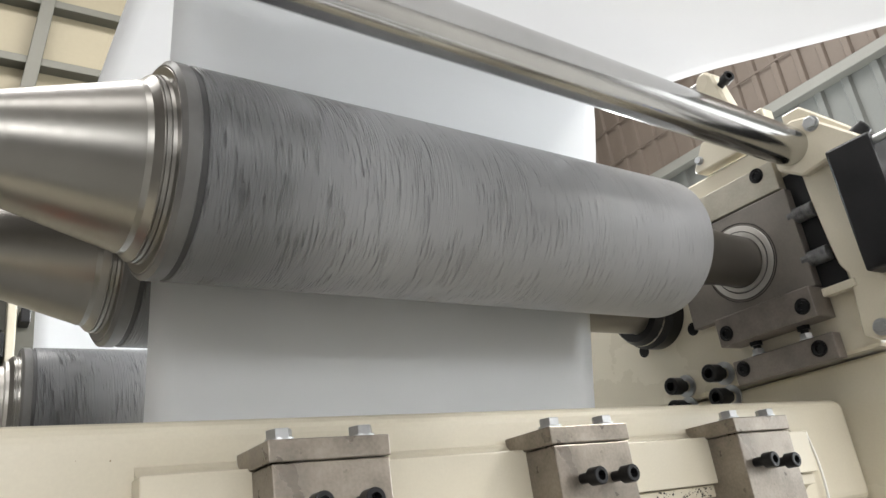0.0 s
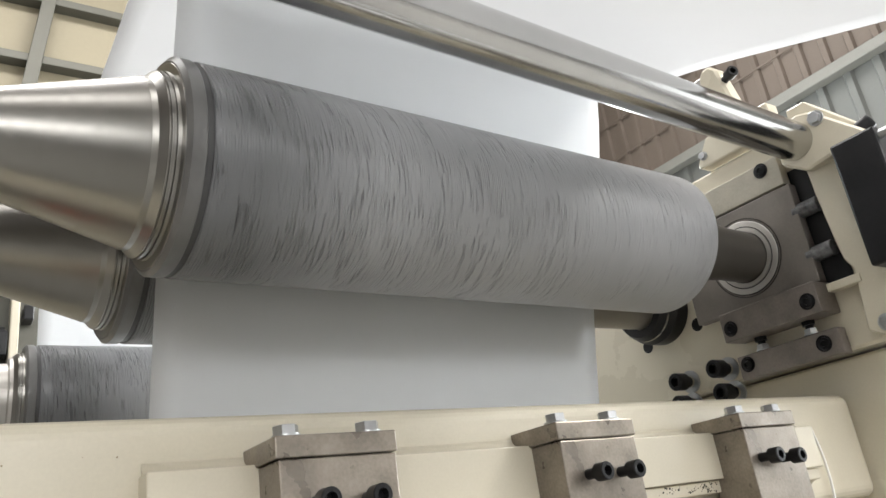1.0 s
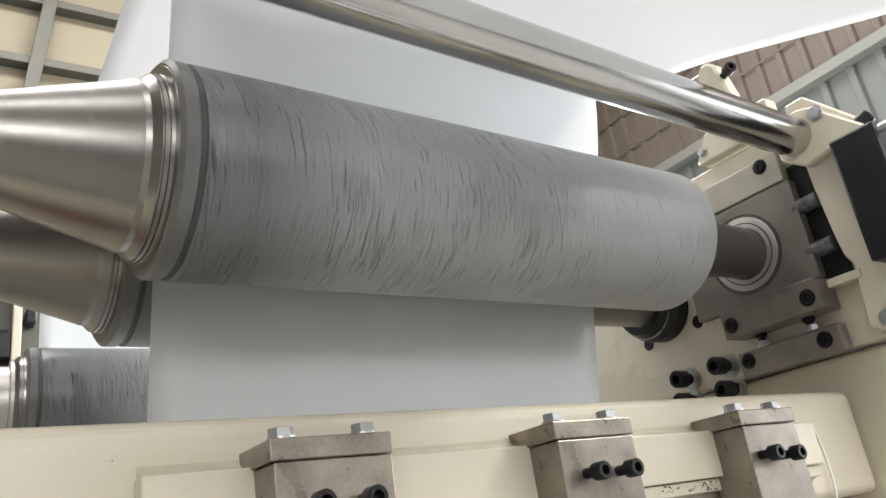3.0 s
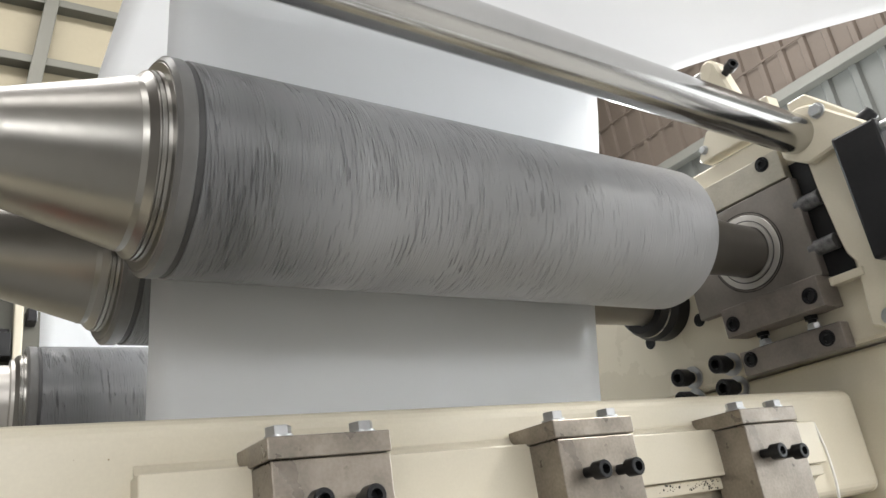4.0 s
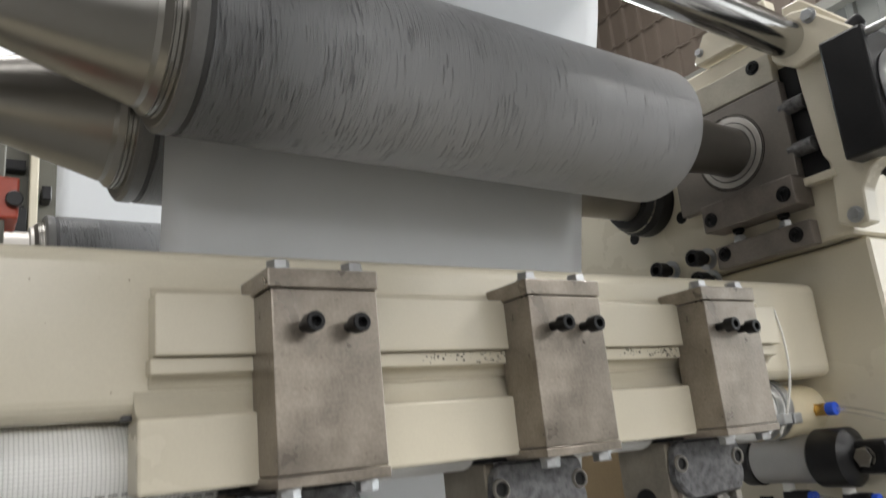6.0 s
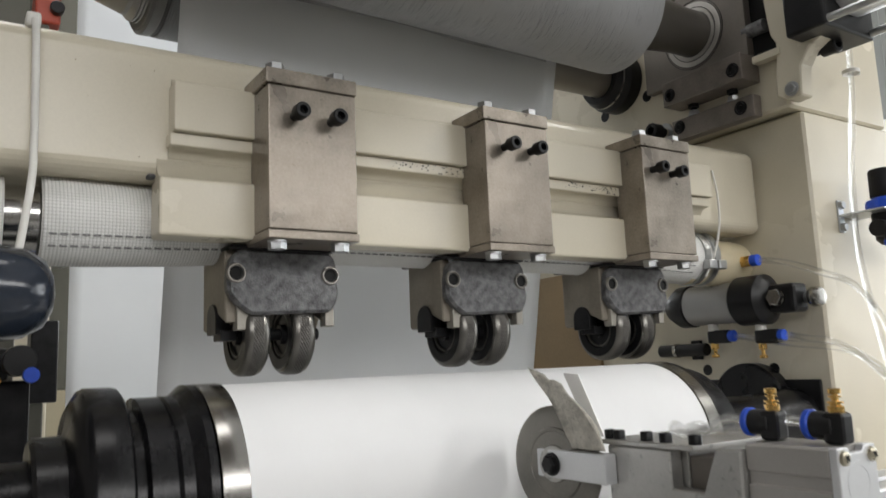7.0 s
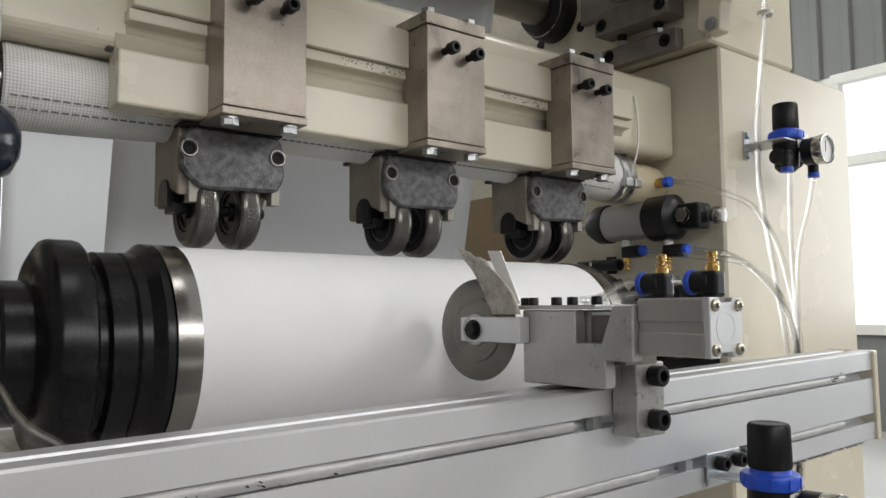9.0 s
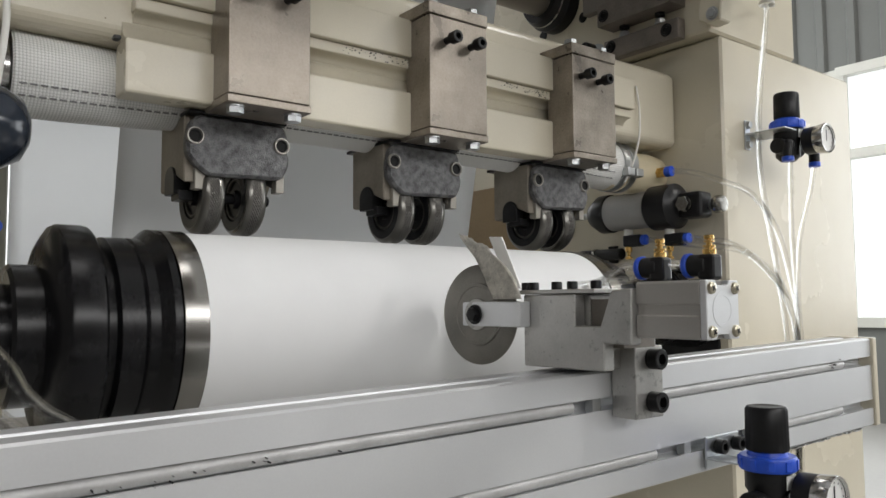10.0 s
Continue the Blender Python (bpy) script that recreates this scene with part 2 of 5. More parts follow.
# black of the bracket screws, made matt for the shade in their sockets
SOCKETSHADE = material("socket_shade_black", (0.012, 0.012, 0.012), 0.75, 0, 0.3, 40, 400, 0.05)
NAVY = material("navy_plastic", (0.02, 0.026, 0.038), 0.13, 0, 0.2, 12, 200, 0.02)
ZINC = material("zinc_plating", (0.46, 0.47, 0.475), 0.36, 0.9, 0.1, 50, 300, 0.08)
BRIGHTZINC = material("bright_zinc_plating", (0.62, 0.65, 0.68), 0.34, 0.75, 0.08, 40, 300, 0.05)
YELLOWZINC = material("yellow_zinc", (0.5, 0.46, 0.36), 0.3, 1.0, 0.1, 50, 300, 0.05)
ALU = material("anodised_aluminium", (0.70, 0.71, 0.725), 0.46, 0.7, 0.04, 7, 500, 0.03, 0.06)
ALU_RAW = material("machined_aluminium", (0.47, 0.465, 0.45), 0.38, 0.8, 0.1, 30, 420, 0.06, 0.1, dark=(0.33, 0.33, 0.315), dark_at=0.58)
ALU_CYL = material("grey_aluminium", (0.45, 0.435, 0.415), 0.42, 0.7, 0.05, 12, 400, 0.03)
BARREL = material("grey_barrel", (0.37, 0.365, 0.355), 0.42, 0.4, 0.06, 12, 400, 0.03)
SLOT = material("slot_strip", (0.5, 0.5, 0.5), 0.5, 0.4, 0.12, 30, 300, 0.1)
PAPER = paper_material("paper_web", 0.6)
ROLLPAPER = paper_material("rolled_paper", 0.0)
TUBE = clear_tube("clear_tube")
NYLON = material("white_nylon", (0.75, 0.74, 0.7), 0.4, 0, 0.05, 30, 200, 0.02)
BLUE = material("blue_plastic", (0.02, 0.09, 0.62), 0.35, 0, 0.1, 40, 300, 0.02)
BRASS = material("brass", (0.72, 0.47, 0.16), 0.28, 1.0, 0.12, 60, 300, 0.08)
FABRIC = woven("woven_fabric", 0.113, 1.1735, 0.04)
STITCH = material("stitch_thread", (0.2, 0.2, 0.2), 0.8, 0, 0.1, 30, 300, 0.1)
BROWNFILL = material("brown_fill", (0.27, 0.19, 0.10), 0.7, 0, 0.12, 8, 200, 0.1)
BLADE = material("bright_blade", (0.95, 0.95, 0.94), 0.3, 0.0, 0.05, 40, 400, 0.03)
ABRASIVE = material("knife_disc", (0.22, 0.21, 0.19), 0.45, 0.6, 0.15, 30, 500, 0.15)
TAPE = material("frayed_tape", (0.5, 0.48, 0.43), 0.85, 0, 0.3, 90, 500, 0.9, dark=(0.3, 0.285, 0.25), dark_at=0.6)
RED = material("red_paint", (0.42, 0.06, 0.03), 0.4, 0, 0.15, 20, 300, 0.05)
DIAL = material("white_dial", (0.82, 0.82, 0.80), 0.5, 0, 0.02, 20, 200, 0.0)
CONCRETE = material("concrete", (0.24, 0.235, 0.22), 0.5, 0, 0.12, 1.2, 40, 0.1)
BEAMGREY = material("pale_grey_steelwork", (0.215, 0.215, 0.195), 0.5, 0.0, 0.06, 3, 60, 0.05)
WALLGREY = material("grey_cladding", (0.145, 0.152, 0.143), 0.5, 0.0, 0.05, 1.0, 30, 0.03)
WALLBROWN = material("brown_cladding", (0.165, 0.134, 0.11), 0.6, 0, 0.07, 1.5, 30, 0.03)
WALLDARK = material("dark_cladding", (0.15, 0.14, 0.13), 0.6, 0, 0.1, 1.0, 30, 0.03)
WALLCREAM = material("cream_cladding", (0.29, 0.255, 0.175), 0.6, 0, 0.05, 1.0, 30, 0.03)
STEELGREY = material("grey_steelwork", (0.105, 0.103, 0.085), 0.5, 0.2, 0.08, 3, 60, 0.05)
OFFWHITE = material("white_steelwork", (0.62, 0.62, 0.57), 0.5, 0.0, 0.06, 3, 60, 0.05)
DAY = glowing("daylight_outside", (0.95, 0.98, 1.0), 1.2)


for dark_mat in (CHUCK, OXIDE, BLACK, SOCKETSHADE):
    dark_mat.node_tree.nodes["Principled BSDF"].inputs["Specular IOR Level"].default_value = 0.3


# ---- building blocks ----
def part(name, bm, mat, parent=None, label=""):
    me = bpy.data.meshes.new(name)
    bm.normal_update()
    bm.to_mesh(me)
    bm.free()
    for k in (mat if isinstance(mat, (list, tuple)) else [mat]):
        me.materials.append(k)
    ob = new(name, me)
    ob.parent = parent
    if label:
        tagged(ob, label)
    return ob


def thing(name, label, category, group="", kind="", at=None):
    ob = new(name)
    ob.empty_display_size = 0.02
    if at is not None:
        ob.matrix_basis = at if isinstance(at, Matrix) else pose(*at)
    return tagged(ob, label, category, group, kind)


def box(lo, hi, bevel=0.002, bm=None, seg=2):
    bm = bm or bmesh.new()
    g = bmesh.ops.create_cube(bm, size=1.0)
    c, d = (Vector(lo) + Vector(hi)) / 2, Vector(hi) - Vector(lo)
    for v in g["verts"]:
        v.co = Vector((v.co.x * d.x, v.co.y * d.y, v.co.z * d.z)) + c
    if bevel:
        es = list({e for v in g["verts"] for e in v.link_edges})
        bmesh.ops.bevel(bm, geom=es, offset=min(bevel, min(d) * 0.45), segments=seg, affect="EDGES", profile=0.5)
    return bm


AX = {"x": Matrix.Identity(3), "y": Matrix(((0, -1, 0), (1, 0, 0), (0, 0, 1))), "z": Matrix(((0, 0, 1), (0, 1, 0), (-1, 0, 0))).inverted()}


def lathe(profile, axis="x", centre=(0, 0, 0), n=48, bm=None, smooth=True, crease=35):
    """Turns (place along the axis, radius) round the axis. Sharp corners are doubled."""
    bm = bm or bmesh.new()
    m, c = AX[axis], Vector(centre)
    rings = []
    for s, r in profile:
        if r < 1e-6:
            rings.append([bm.verts.new(m @ Vector((s, 0, 0)) + c)])
        else:
            rings.append([bm.verts.new(m @ Vector((s, r * math.cos(2 * math.pi * k / n), r * math.sin(2 * math.pi * k / n))) + c) for k in range(n)])
    made = []
    for a, b in zip(rings, rings[1:]):
        for k in range(n):
            j = (k + 1) % n
            if len(a) == 1 and len(b) == 1:
                continue
            if len(a) == 1:
                f = bm.faces.new((a[0], b[j], b[k]))
            elif len(b) == 1:
                f = bm.faces.new((a[k], a[j], b[0]))
            else:
                f = bm.faces.new((a[k], a[j], b[j], b[k]))
            f.smooth = smooth
            made.append(f)
    bmesh.ops.recalc_face_normals(bm, faces=made)
    for e in {e for f in made for e in f.edges}:
        if len(e.link_faces) == 2 and e.calc_face_angle(0) > radians(crease):
            e.smooth = False
    return bm


def rod(s0, s1, r, axis="x", centre=(0, 0, 0), n=32, bevel=0.0008, bm=None):
    d = 1 if s1 > s0 else -1
    b = min(bevel, abs(s1 - s0) * 0.4, r * 0.5)
    return lathe([(s0, 0), (s0, r - b), (s0 + d * b, r), (s1 - d * b, r), (s1, r - b), (s1, 0)], axis, centre, n, bm)


def prism(outline, s0, s1, axis="x", bevel=0.001, bm=None):
    """Extrudes an outline of pairs: (y, z) along x, (x, z) along y, (x, y) along z."""
    bm = bm or bmesh.new()

    def put(p, s):
        return {"x": (s, p[0], p[1]), "y": (p[0], s, p[1]), "z": (p[0], p[1], s)}[axis]

    a = [bm.verts.new(put(p, s0)) for p in outline]
    b = [bm.verts.new(put(p, s1)) for p in outline]
    fs = [bm.faces.new(a), bm.faces.new(list(reversed(b)))]
    for k in range(len(a)):
        j = (k + 1) % len(a)
        fs.append(bm.faces.new((a[k], b[k], b[j], a[j])))
    bmesh.ops.recalc_face_normals(bm, faces=fs)
    if bevel:
        bmesh.ops.bevel(bm, geom=list({e for f in fs for e in f.edges}), offset=bevel, segments=1, affect="EDGES")
    return bm


def smooth_path(pts, steps=10):
    """A Catmull-Rom line through the points."""
    p = [Vector(q) for q in pts]
    p = [2 * p[0] - p[1]] + p + [2 * p[-1] - p[-2]]
    out = []
    for a, b, c, d in zip(p, p[1:], p[2:], p[3:]):
        for k in range(steps):
            t = k / steps
            out.append(0.5 * (2 * b + (c - a) * t + (2 * a - 5 * b + 4 * c - d) * t * t + (3 * b - a - 3 * c + d) * t ** 3))
    return out + [p[-2]]


def hose(pts, r, n=10, steps=10, inner=0.0, bm=None):
    bm = bm or bmesh.new()
    line = smooth_path(pts, steps)
    up = Vector((0.31, 0.17, 0.93)).normalized()
    for rad in ((r, inner) if inner else (r,)):
        rings = []
        for i, q in enumerate(line):
            d = (line[min(i + 1, len(line) - 1)] - line[max(i - 1, 0)]).normalized()
            u = (up - d * up.dot(d)).normalized()
            w = d.cross(u)
            rings.append([bm.verts.new(q + rad * (math.cos(2 * math.pi * k / n) * u + math.sin(2 * math.pi * k / n) * w)) for k in range(n)])
        for a, b in zip(rings, rings[1:]):
            for k in range(n):
                j = (k + 1) % n
                bm.faces.new((a[k], a[j], b[j], b[k])).smooth = True
        if not inner:
            bm.faces.new(rings[0])
            bm.faces.new(rings[-1])
    bmesh.ops.recalc_face_normals(bm, faces=bm.faces)
    return bm


def sheet(yz, x0, x1, thick=0.0006, steps=6, curl=0.0):
    """A web of paper: a smooth line of (y, z) drawn out along x, with a thickness."""
    line = smooth_path([(0, y, z) for y, z in yz], steps)
    bm = bmesh.new()
    nx = 24
    grid = []
    for i, q in enumerate(line):
        d = (line[min(i + 1, len(line) - 1)] - line[max(i - 1, 0)]).normalized()
        nrm = Vector((0, -d.z, d.y))
        row = []
        for k in range(nx + 1):
            x = x0 + (x1 - x0) * k / nx
            wob = curl * noise.noise((x * 7, q.y * 3, q.z * 3))
            row.append((bm.verts.new(Vector((x, q.y + 0.047 * (x - 0.3) * SKEW, q.z)) + nrm * (wob + thick / 2)), bm.verts.new(Vector((x, q.y + 0.047 * (x - 0.3) * SKEW, q.z)) + nrm * (wob - thick / 2))))
        grid.append(row)
    for a, b in zip(grid, grid[1:]):
        for k in range(nx):
            for s in (0, 1):
                bm.faces.new((a[k][s], a[k + 1][s], b[k + 1][s], b[k][s])).smooth = True
        for k in (0, nx):
            bm.faces.new((a[k][0], a[k][1], b[k][1], b[k][0]))
    bmesh.ops.recalc_face_normals(bm, faces=bm.faces)
    return bm


SKEW = 1.0


def socket_screw(head_r, head_l, shank_r, shank_l, name="socket_screw", label="black socket head cap screw", category="screw", group="", n=20, at=None, mat=None, parent=None):
    """A cap screw along -y: the head's foot at 0, its hexagon socket open to -y, the shank showing behind it."""
    bm = bmesh.new()
    h = head_l
    lathe([(-h, head_r * 0.55), (-h, head_r * 0.9), (-h + head_r * 0.1, head_r), (0, head_r), (0, shank_r), (shank_l, shank_r), (shank_l, 0)], "y", (0, 0, 0), n, bm)
    lathe([(-h, head_r * 0.55), (-h + head_l * 0.6, head_r * 0.52), (-h + head_l * 0.6, 0)], "y", (0, 0, 0), 6, bm, smooth=False)
    if parent is not None:
        ob = part(name, bm, mat or OXIDE, parent, label)
        if at is not None:
            ob.matrix_basis = at
        return ob
    ob = part(name, bm, mat or OXIDE)
    if at is not None:
        ob.matrix_basis = at
    return tagged(ob, label, category, group)


def hex_bolt(r, h, washer_r, axis_up=1):
    bm = bmesh.new()
    z = axis_up
    lathe([(0, 0), (0, washer_r), (z * h * 0.25, washer_r), (z * h * 0.25, 0)], "z", (0, 0, 0), 20, bm)
    lathe([(z * h * 0.25, r), (z * h * 0.95, r), (z * h, r * 0.9), (z * h, 0)], "z", (0, 0, 0), 6, bm, smooth=False)
    return bm


# ---- the hall ----
def corrugated(lo, hi, along, normal, pitch=0.25, depth=0.03):
    """A ribbed cladding sheet: ribs stand up, spaced along one axis. lo, hi: (u, z) corners; normal: the fixed axis and its place."""
    bm = bmesh.new()
    (u0, z0), (u1, z1) = lo, hi
    axis, place, sign = normal
    us = []
    u = u0
    while u < u1:
        us += [(u, 0), (u + pitch * 0.62, 0), (u + pitch * 0.7, depth), (u + pitch * 0.92, depth)]
        u += pitch
    us.append((u1, 0))
    us = [(min(a, u1), b) for a, b in us]

    def at(u, d, z):
        return (place + sign * d, u, z) if axis == "x" else (u, place + sign * d, z)

    rows = [[bm.verts.new(at(a, b, z)) for a, b in us] for z in (z0, z1)]
    for k in range(len(us) - 1):
        if us[k + 1][0] - us[k][0] > 1e-6:
            bm.faces.new((rows[0][k], rows[0][k + 1], rows[1][k + 1], rows[1][k]))
    return bm


floor = tagged(part("floor", box((-6.2, -5.2, -0.1), (6.2, 5.4, 0), 0), CONCRETE), "grey concrete hall floor", "floor", kind="structure")
ceiling = tagged(part("ceiling", box((-6.2, -5.2, 7.0), (6.2, 5.4, 7.1), 0), WALLBROWN), "brown sheet roof lining of the hall", "ceiling", kind="structure")
wall_left = tagged(part("wall_left", box((-6.2, -5.2, 0), (-6.0, 5.4, 7.0), 0), WALLDARK), "dark cladding end wall of the hall", "wall", kind="structure")

# end wall with the row of windows
wall_right = thing("wall_right", "grey ribbed cladding wall with bright windows below", "wall", kind="structure")
part("sill_wall", box((6.0, -5.2, 0), (6.15, 5.4, 0.76), 0), WALLGREY, wall_right)
part("cladding", corrugated((-5.2, 2.82), (5.4, 4.42), "y", ("x", 6.0, -1)), WALLGREY, wall_right)
part("cladding_backing", box((6.01, -5.2, 2.82), (6.15, 5.4, 7.0), 0), WALLGREY, wall_right)
part("upper_cladding", corrugated((-5.2, 4.5), (5.4, 7.0), "y", ("x", 6.0, -1), 0.21), WALLBROWN, wall_right, "brown ribbed upper cladding")
for k in range(4):
    part("rail", box((5.963, -5.2, 4.9 + 0.42 * k), (5.972, 5.4, 4.918 + 0.42 * k), 0), WALLBROWN, wall_right)
part("pier", box((6.0, 2.14, 0.76), (6.15, 5.4, 2.82), 0), OFFWHITE, wall_right)
eave_beam = tagged(part("eave_beam", box((5.86, -5.2, 4.40), (5.99, 5.4, 4.50), 0.01), BEAMGREY), "pale grey painted steel beam along the wall", "beam", kind="structure")
window_1 = thing("window_1", "bright window band with white frame", "window", kind="structure")
for y in (2.11, 0.75, -0.6, -1.95, -3.3, -4.65):
    part("window_frame", box((5.97, y - 0.035, 0.76), (6.05, y + 0.035, 2.82), 0.005), OFFWHITE, window_1)
for z in (0.76, 2.10, 2.78):
    part("transom", box((5.965, -4.7, z - 0.03), (6.055, 2.14, z + 0.05), 0.005), OFFWHITE, window_1)
window_2 = thing("window_2", "bright high window in the upper cladding", "window", kind="structure")
part("pane", box((5.945, -4.8, 4.9), (5.955, -2.8, 6.3), 0), DAY, window_2)
for y in (-4.83, -3.8, -2.77):
    part("window_frame", box((5.92, y - 0.03, 4.87), (5.965, y + 0.03, 6.33), 0.004), OFFWHITE, window_2)
for z in (4.87, 6.33):
    part("transom", box((5.925, -4.86, z - 0.03), (5.96, -2.74, z + 0.03), 0.004), OFFWHITE, window_2)
backdrop = tagged(part("backdrop", box((6.4, -5.2, 0.3), (6.45, 2.6, 3.2), 0), DAY), "bright daylight outside the windows", "sky", kind="structure")

# back wall: cream panels in grey steelwork
wall_back = thing("wall_back", "cream wall panels in grey steel framing over windows", "wall", kind="structure")
part("cladding", box((-6.2, 5.2, 4.4), (6.2, 5.4, 7.0), 0), WALLCREAM, wall_back)
part("cladding", box((-6.2, 5.2, 1.2), (-1.2, 5.4, 4.4), 0), WALLDARK, wall_back)
part("sill_wall", box((-6.2, 5.2, 0), (6.2, 5.4, 1.2), 0), WALLCREAM, wall_back)
part("window_backing", box((-1.2, 5.3, 1.2), (6.2, 5.4, 4.4), 0), DAY, wall_back)
for z in (3.0, 4.4, 5.10, 5.68, 6.4):
    part("girt", box((-6.0, 5.09, z - 0.035), (6.0, 5.2, z + 0.035), 0.006), STEELGREY, wall_back)
for k in range(-3, 5):
    x = 0.22 + 1.25 * k
    part("post", box((x - 0.05, 5.07, 0), (x + 0.05, 5.2, 4.4), 0.006), STEELGREY, wall_back)
    rafter = part("rafter", box((-0.05, 5.065, -0.5), (0.05, 5.195, 2.2), 0.006), STEELGREY, wall_back, "leaning grey steel rafter")
    rafter.matrix_basis = pose(x, 0, 4.8, 0, 7.2, 0)

wall_front = thing("wall_front", "dark cladding wall with a band of windows", "wall", kind="structure")
part("cladding", box((-6.2, -5.2, 0), (6.2, -5.0, 2.4), 0), WALLDARK, wall_front)
part("cladding", box((-6.2, -5.2, 3.2), (6.2, -5.0, 7.0), 0), WALLDARK, wall_front)
part("window_backing", box((-6.2, -5.2, 2.4), (6.2, -5.1, 3.2), 0), DAY, wall_front)


# ---- machine frame ----
side_frame = thing("side_frame", "cream painted steel side frame of the machine", "machine frame")
part("column", prism([(-0.026, 0.0), (0.95, 0.0), (0.95, 1.386), (-0.026, 1.386)], 0.83, 1.28, "x", 0.004), CREAM, side_frame)
part("upper_plate", prism([(-0.022, 1.39), (0.95, 1.39), (0.95, 1.718), (0.0, 1.716), (-0.022, 1.66)], 0.805, 1.08, "x", 0.004), CREAM, side_frame)
# black sheet laid on the column for the shade inside the spindle opening
part("recess_shade", box((0.8235, -0.01, 0.78), (0.829, 0.33, 0.984), 0.002), BLACK, side_frame, "black sheet for the shaded opening round the spindle")
part("spindle_flange", lathe([(0.8288, 0.064), (0.806, 0.064), (0.803, 0.061), (0.803, 0.0)], "x", (0, 0.10, 0.946), 64), CHUCK, side_frame, "black round spindle flange")
# added panel: stands in for the far wall through an opening left uncut
part("brown_panel", box((0.822, 0.43, 0.99), (0.8285, 0.7, 1.2), 0.001), BROWNFILL, side_frame, "brown panel standing in for the far wall behind the frame's opening")
for y, z, r in ((0.248, 1.4935, 0.0075), (0.355, 1.487, 0.0075)):
    part("bolt_hole", lathe([(0.8035, 0), (0.8035, r), (0.8045, r + 0.0008), (0.8045, r + 0.003), (0.8052, r + 0.003)], "x", (0, y, z), 20), OXIDE, side_frame)
for y, z, r in ((0.066, 1.0, 0.008), (0.19, 1.0, 0.008)):
    part("bolt_hole", lathe([(0.8285, 0), (0.8285, r), (0.8297, r + 0.0012)], "x", (0, y, z), 20), OXIDE, side_frame)
for y, z in ((0.286, 1.411), (0.212, 1.413), (0.21, 1.377), (0.29, 1.377)):
    s = socket_screw(0.0135, 0.02, 0.009, 0.012, parent=side_frame, at=Matrix.Translation((0.785, y, z)) @ pose(0, 0, 0, 0, 0, -90))
    part("washer", lathe([(0.801, 0.009), (0.801, 0.0175), (0.804, 0.0175)], "x", (0, y, z), 24), ZINC, side_frame)

# bearing carriage on the side frame
carriage = thing("bearing_carriage", "ground steel bearing block clamped on the frame", "bearing block")
part("block", box((0.786, 0.025, 1.486), (0.803, 0.232, 1.632), 0.0015), GREYSTEEL, carriage)
YB, ZB = 0.123, 1.557
part("bearing_ring", lathe([(0.7865, 0.0548), (0.7845, 0.0546), (0.784, 0.054), (0.784, 0.0462), (0.7852, 0.0455), (0.7852, 0.0448), (0.7825, 0.0444), (0.7825, 0.0385), (0.785, 0.038)], "x", (0, YB, ZB), 64), RINGSTEEL, carriage, "polished bearing ring")
for r in (0.0551, 0.0584):
    part("seal", lathe([(0.7862, r - 0.0006), (0.7852, r - 0.0004), (0.7852, r + 0.0004), (0.7862, r + 0.0006)], "x", (0, YB, ZB), 64), OXIDE, carriage, "dark groove ring")
part("seal", lathe([(0.7855, 0.0465), (0.7838, 0.0462), (0.7838, 0.0452), (0.7855, 0.0448)], "x", (0, YB, ZB), 64), OXIDE, carriage)
sleeve = part("bearing_sleeve", lathe([(-0.005, 0.0), (-0.005, 0.055), (0.02, 0.0515), (0.05, 0.0462), (0.08, 0.0415), (0.10, 0.0385), (0.155, 0.0375), (0.155, 0.0)], "x", (0, 0, 0), 64), JOURNAL, carriage, "dull dark steel sleeve")
sleeve.matrix_basis = Matrix.Translation((0.652, 0.158, 1.579)) @ Vector((0.135, -0.034, -0.021)).to_track_quat("X", "Z").to_matrix().to_4x4()


def clamp_bar(name, y0, y1, z0, z1, x0, mat, screws, lift=0.0):
    ob = thing(name, "ground steel clamp bar with sunk cap screws", "clamp bar", "bearing clamp bars")
    part("bar", box((x0, y0, z0), (0.803, y1, z1), 0.0016), mat, ob)
    for y, z in screws:
        part("screw", lathe([(x0 + 0.0005, 0.0112), (x0 - 0.0006, 0.0112), (x0 - 0.0006, 0.0098), (x0 - 0.0001, 0.0095), (x0 - 0.0001, 0.0086), (x0 - 0.0022, 0.0082), (x0 - 0.0025, 0.0076), (x0 - 0.0025, 0.0046), (x0 - 0.0002, 0.0042), (x0 - 0.0002, 0)], "x", (0, y, z), 24), OXIDE, ob)
    return ob


clamp_bar("clamp_bar", 0.020, 0.174, 1.4405, 1.4825, 0.758, CLAMPSTEEL, ((0.159, 1.458), (0.036, 1.4585)))
clamp_bar("clamp_bar", 0.022, 0.180, 1.386, 1.421, 0.783, CLAMPSTEEL, ((0.1645, 1.4075), (0.0455, 1.4045)))
clamp_bar("clamp_bar", 0.030, 0.236, 1.6345, 1.679, 0.785, TOPSTEEL, ((0.058, 1.668),))
for y in (0.138, 0.062):
    b = part("jack_bolt", hex_bolt(0.0088, 0.0085, 0.0095), ZINC)
    b.matrix_basis = Matrix.Translation((0.79, y, 1.4212))
    part("stem", rod(0.008, 0.0195, 0.0055, "z", (0, 0, 0), 16), OXIDE, b, "dark threaded stem")
    part("lock_nut", lathe([(0.0135, 0.0), (0.0135, 0.0095), (0.0192, 0.0095), (0.0192, 0.0)], "z", (0, 0, 0), 6, smooth=False), OXIDE, b, "dark lock nut")
    tagged(b, "small zinc jack bolt between the clamp bars", "bolt", "jack bolts")

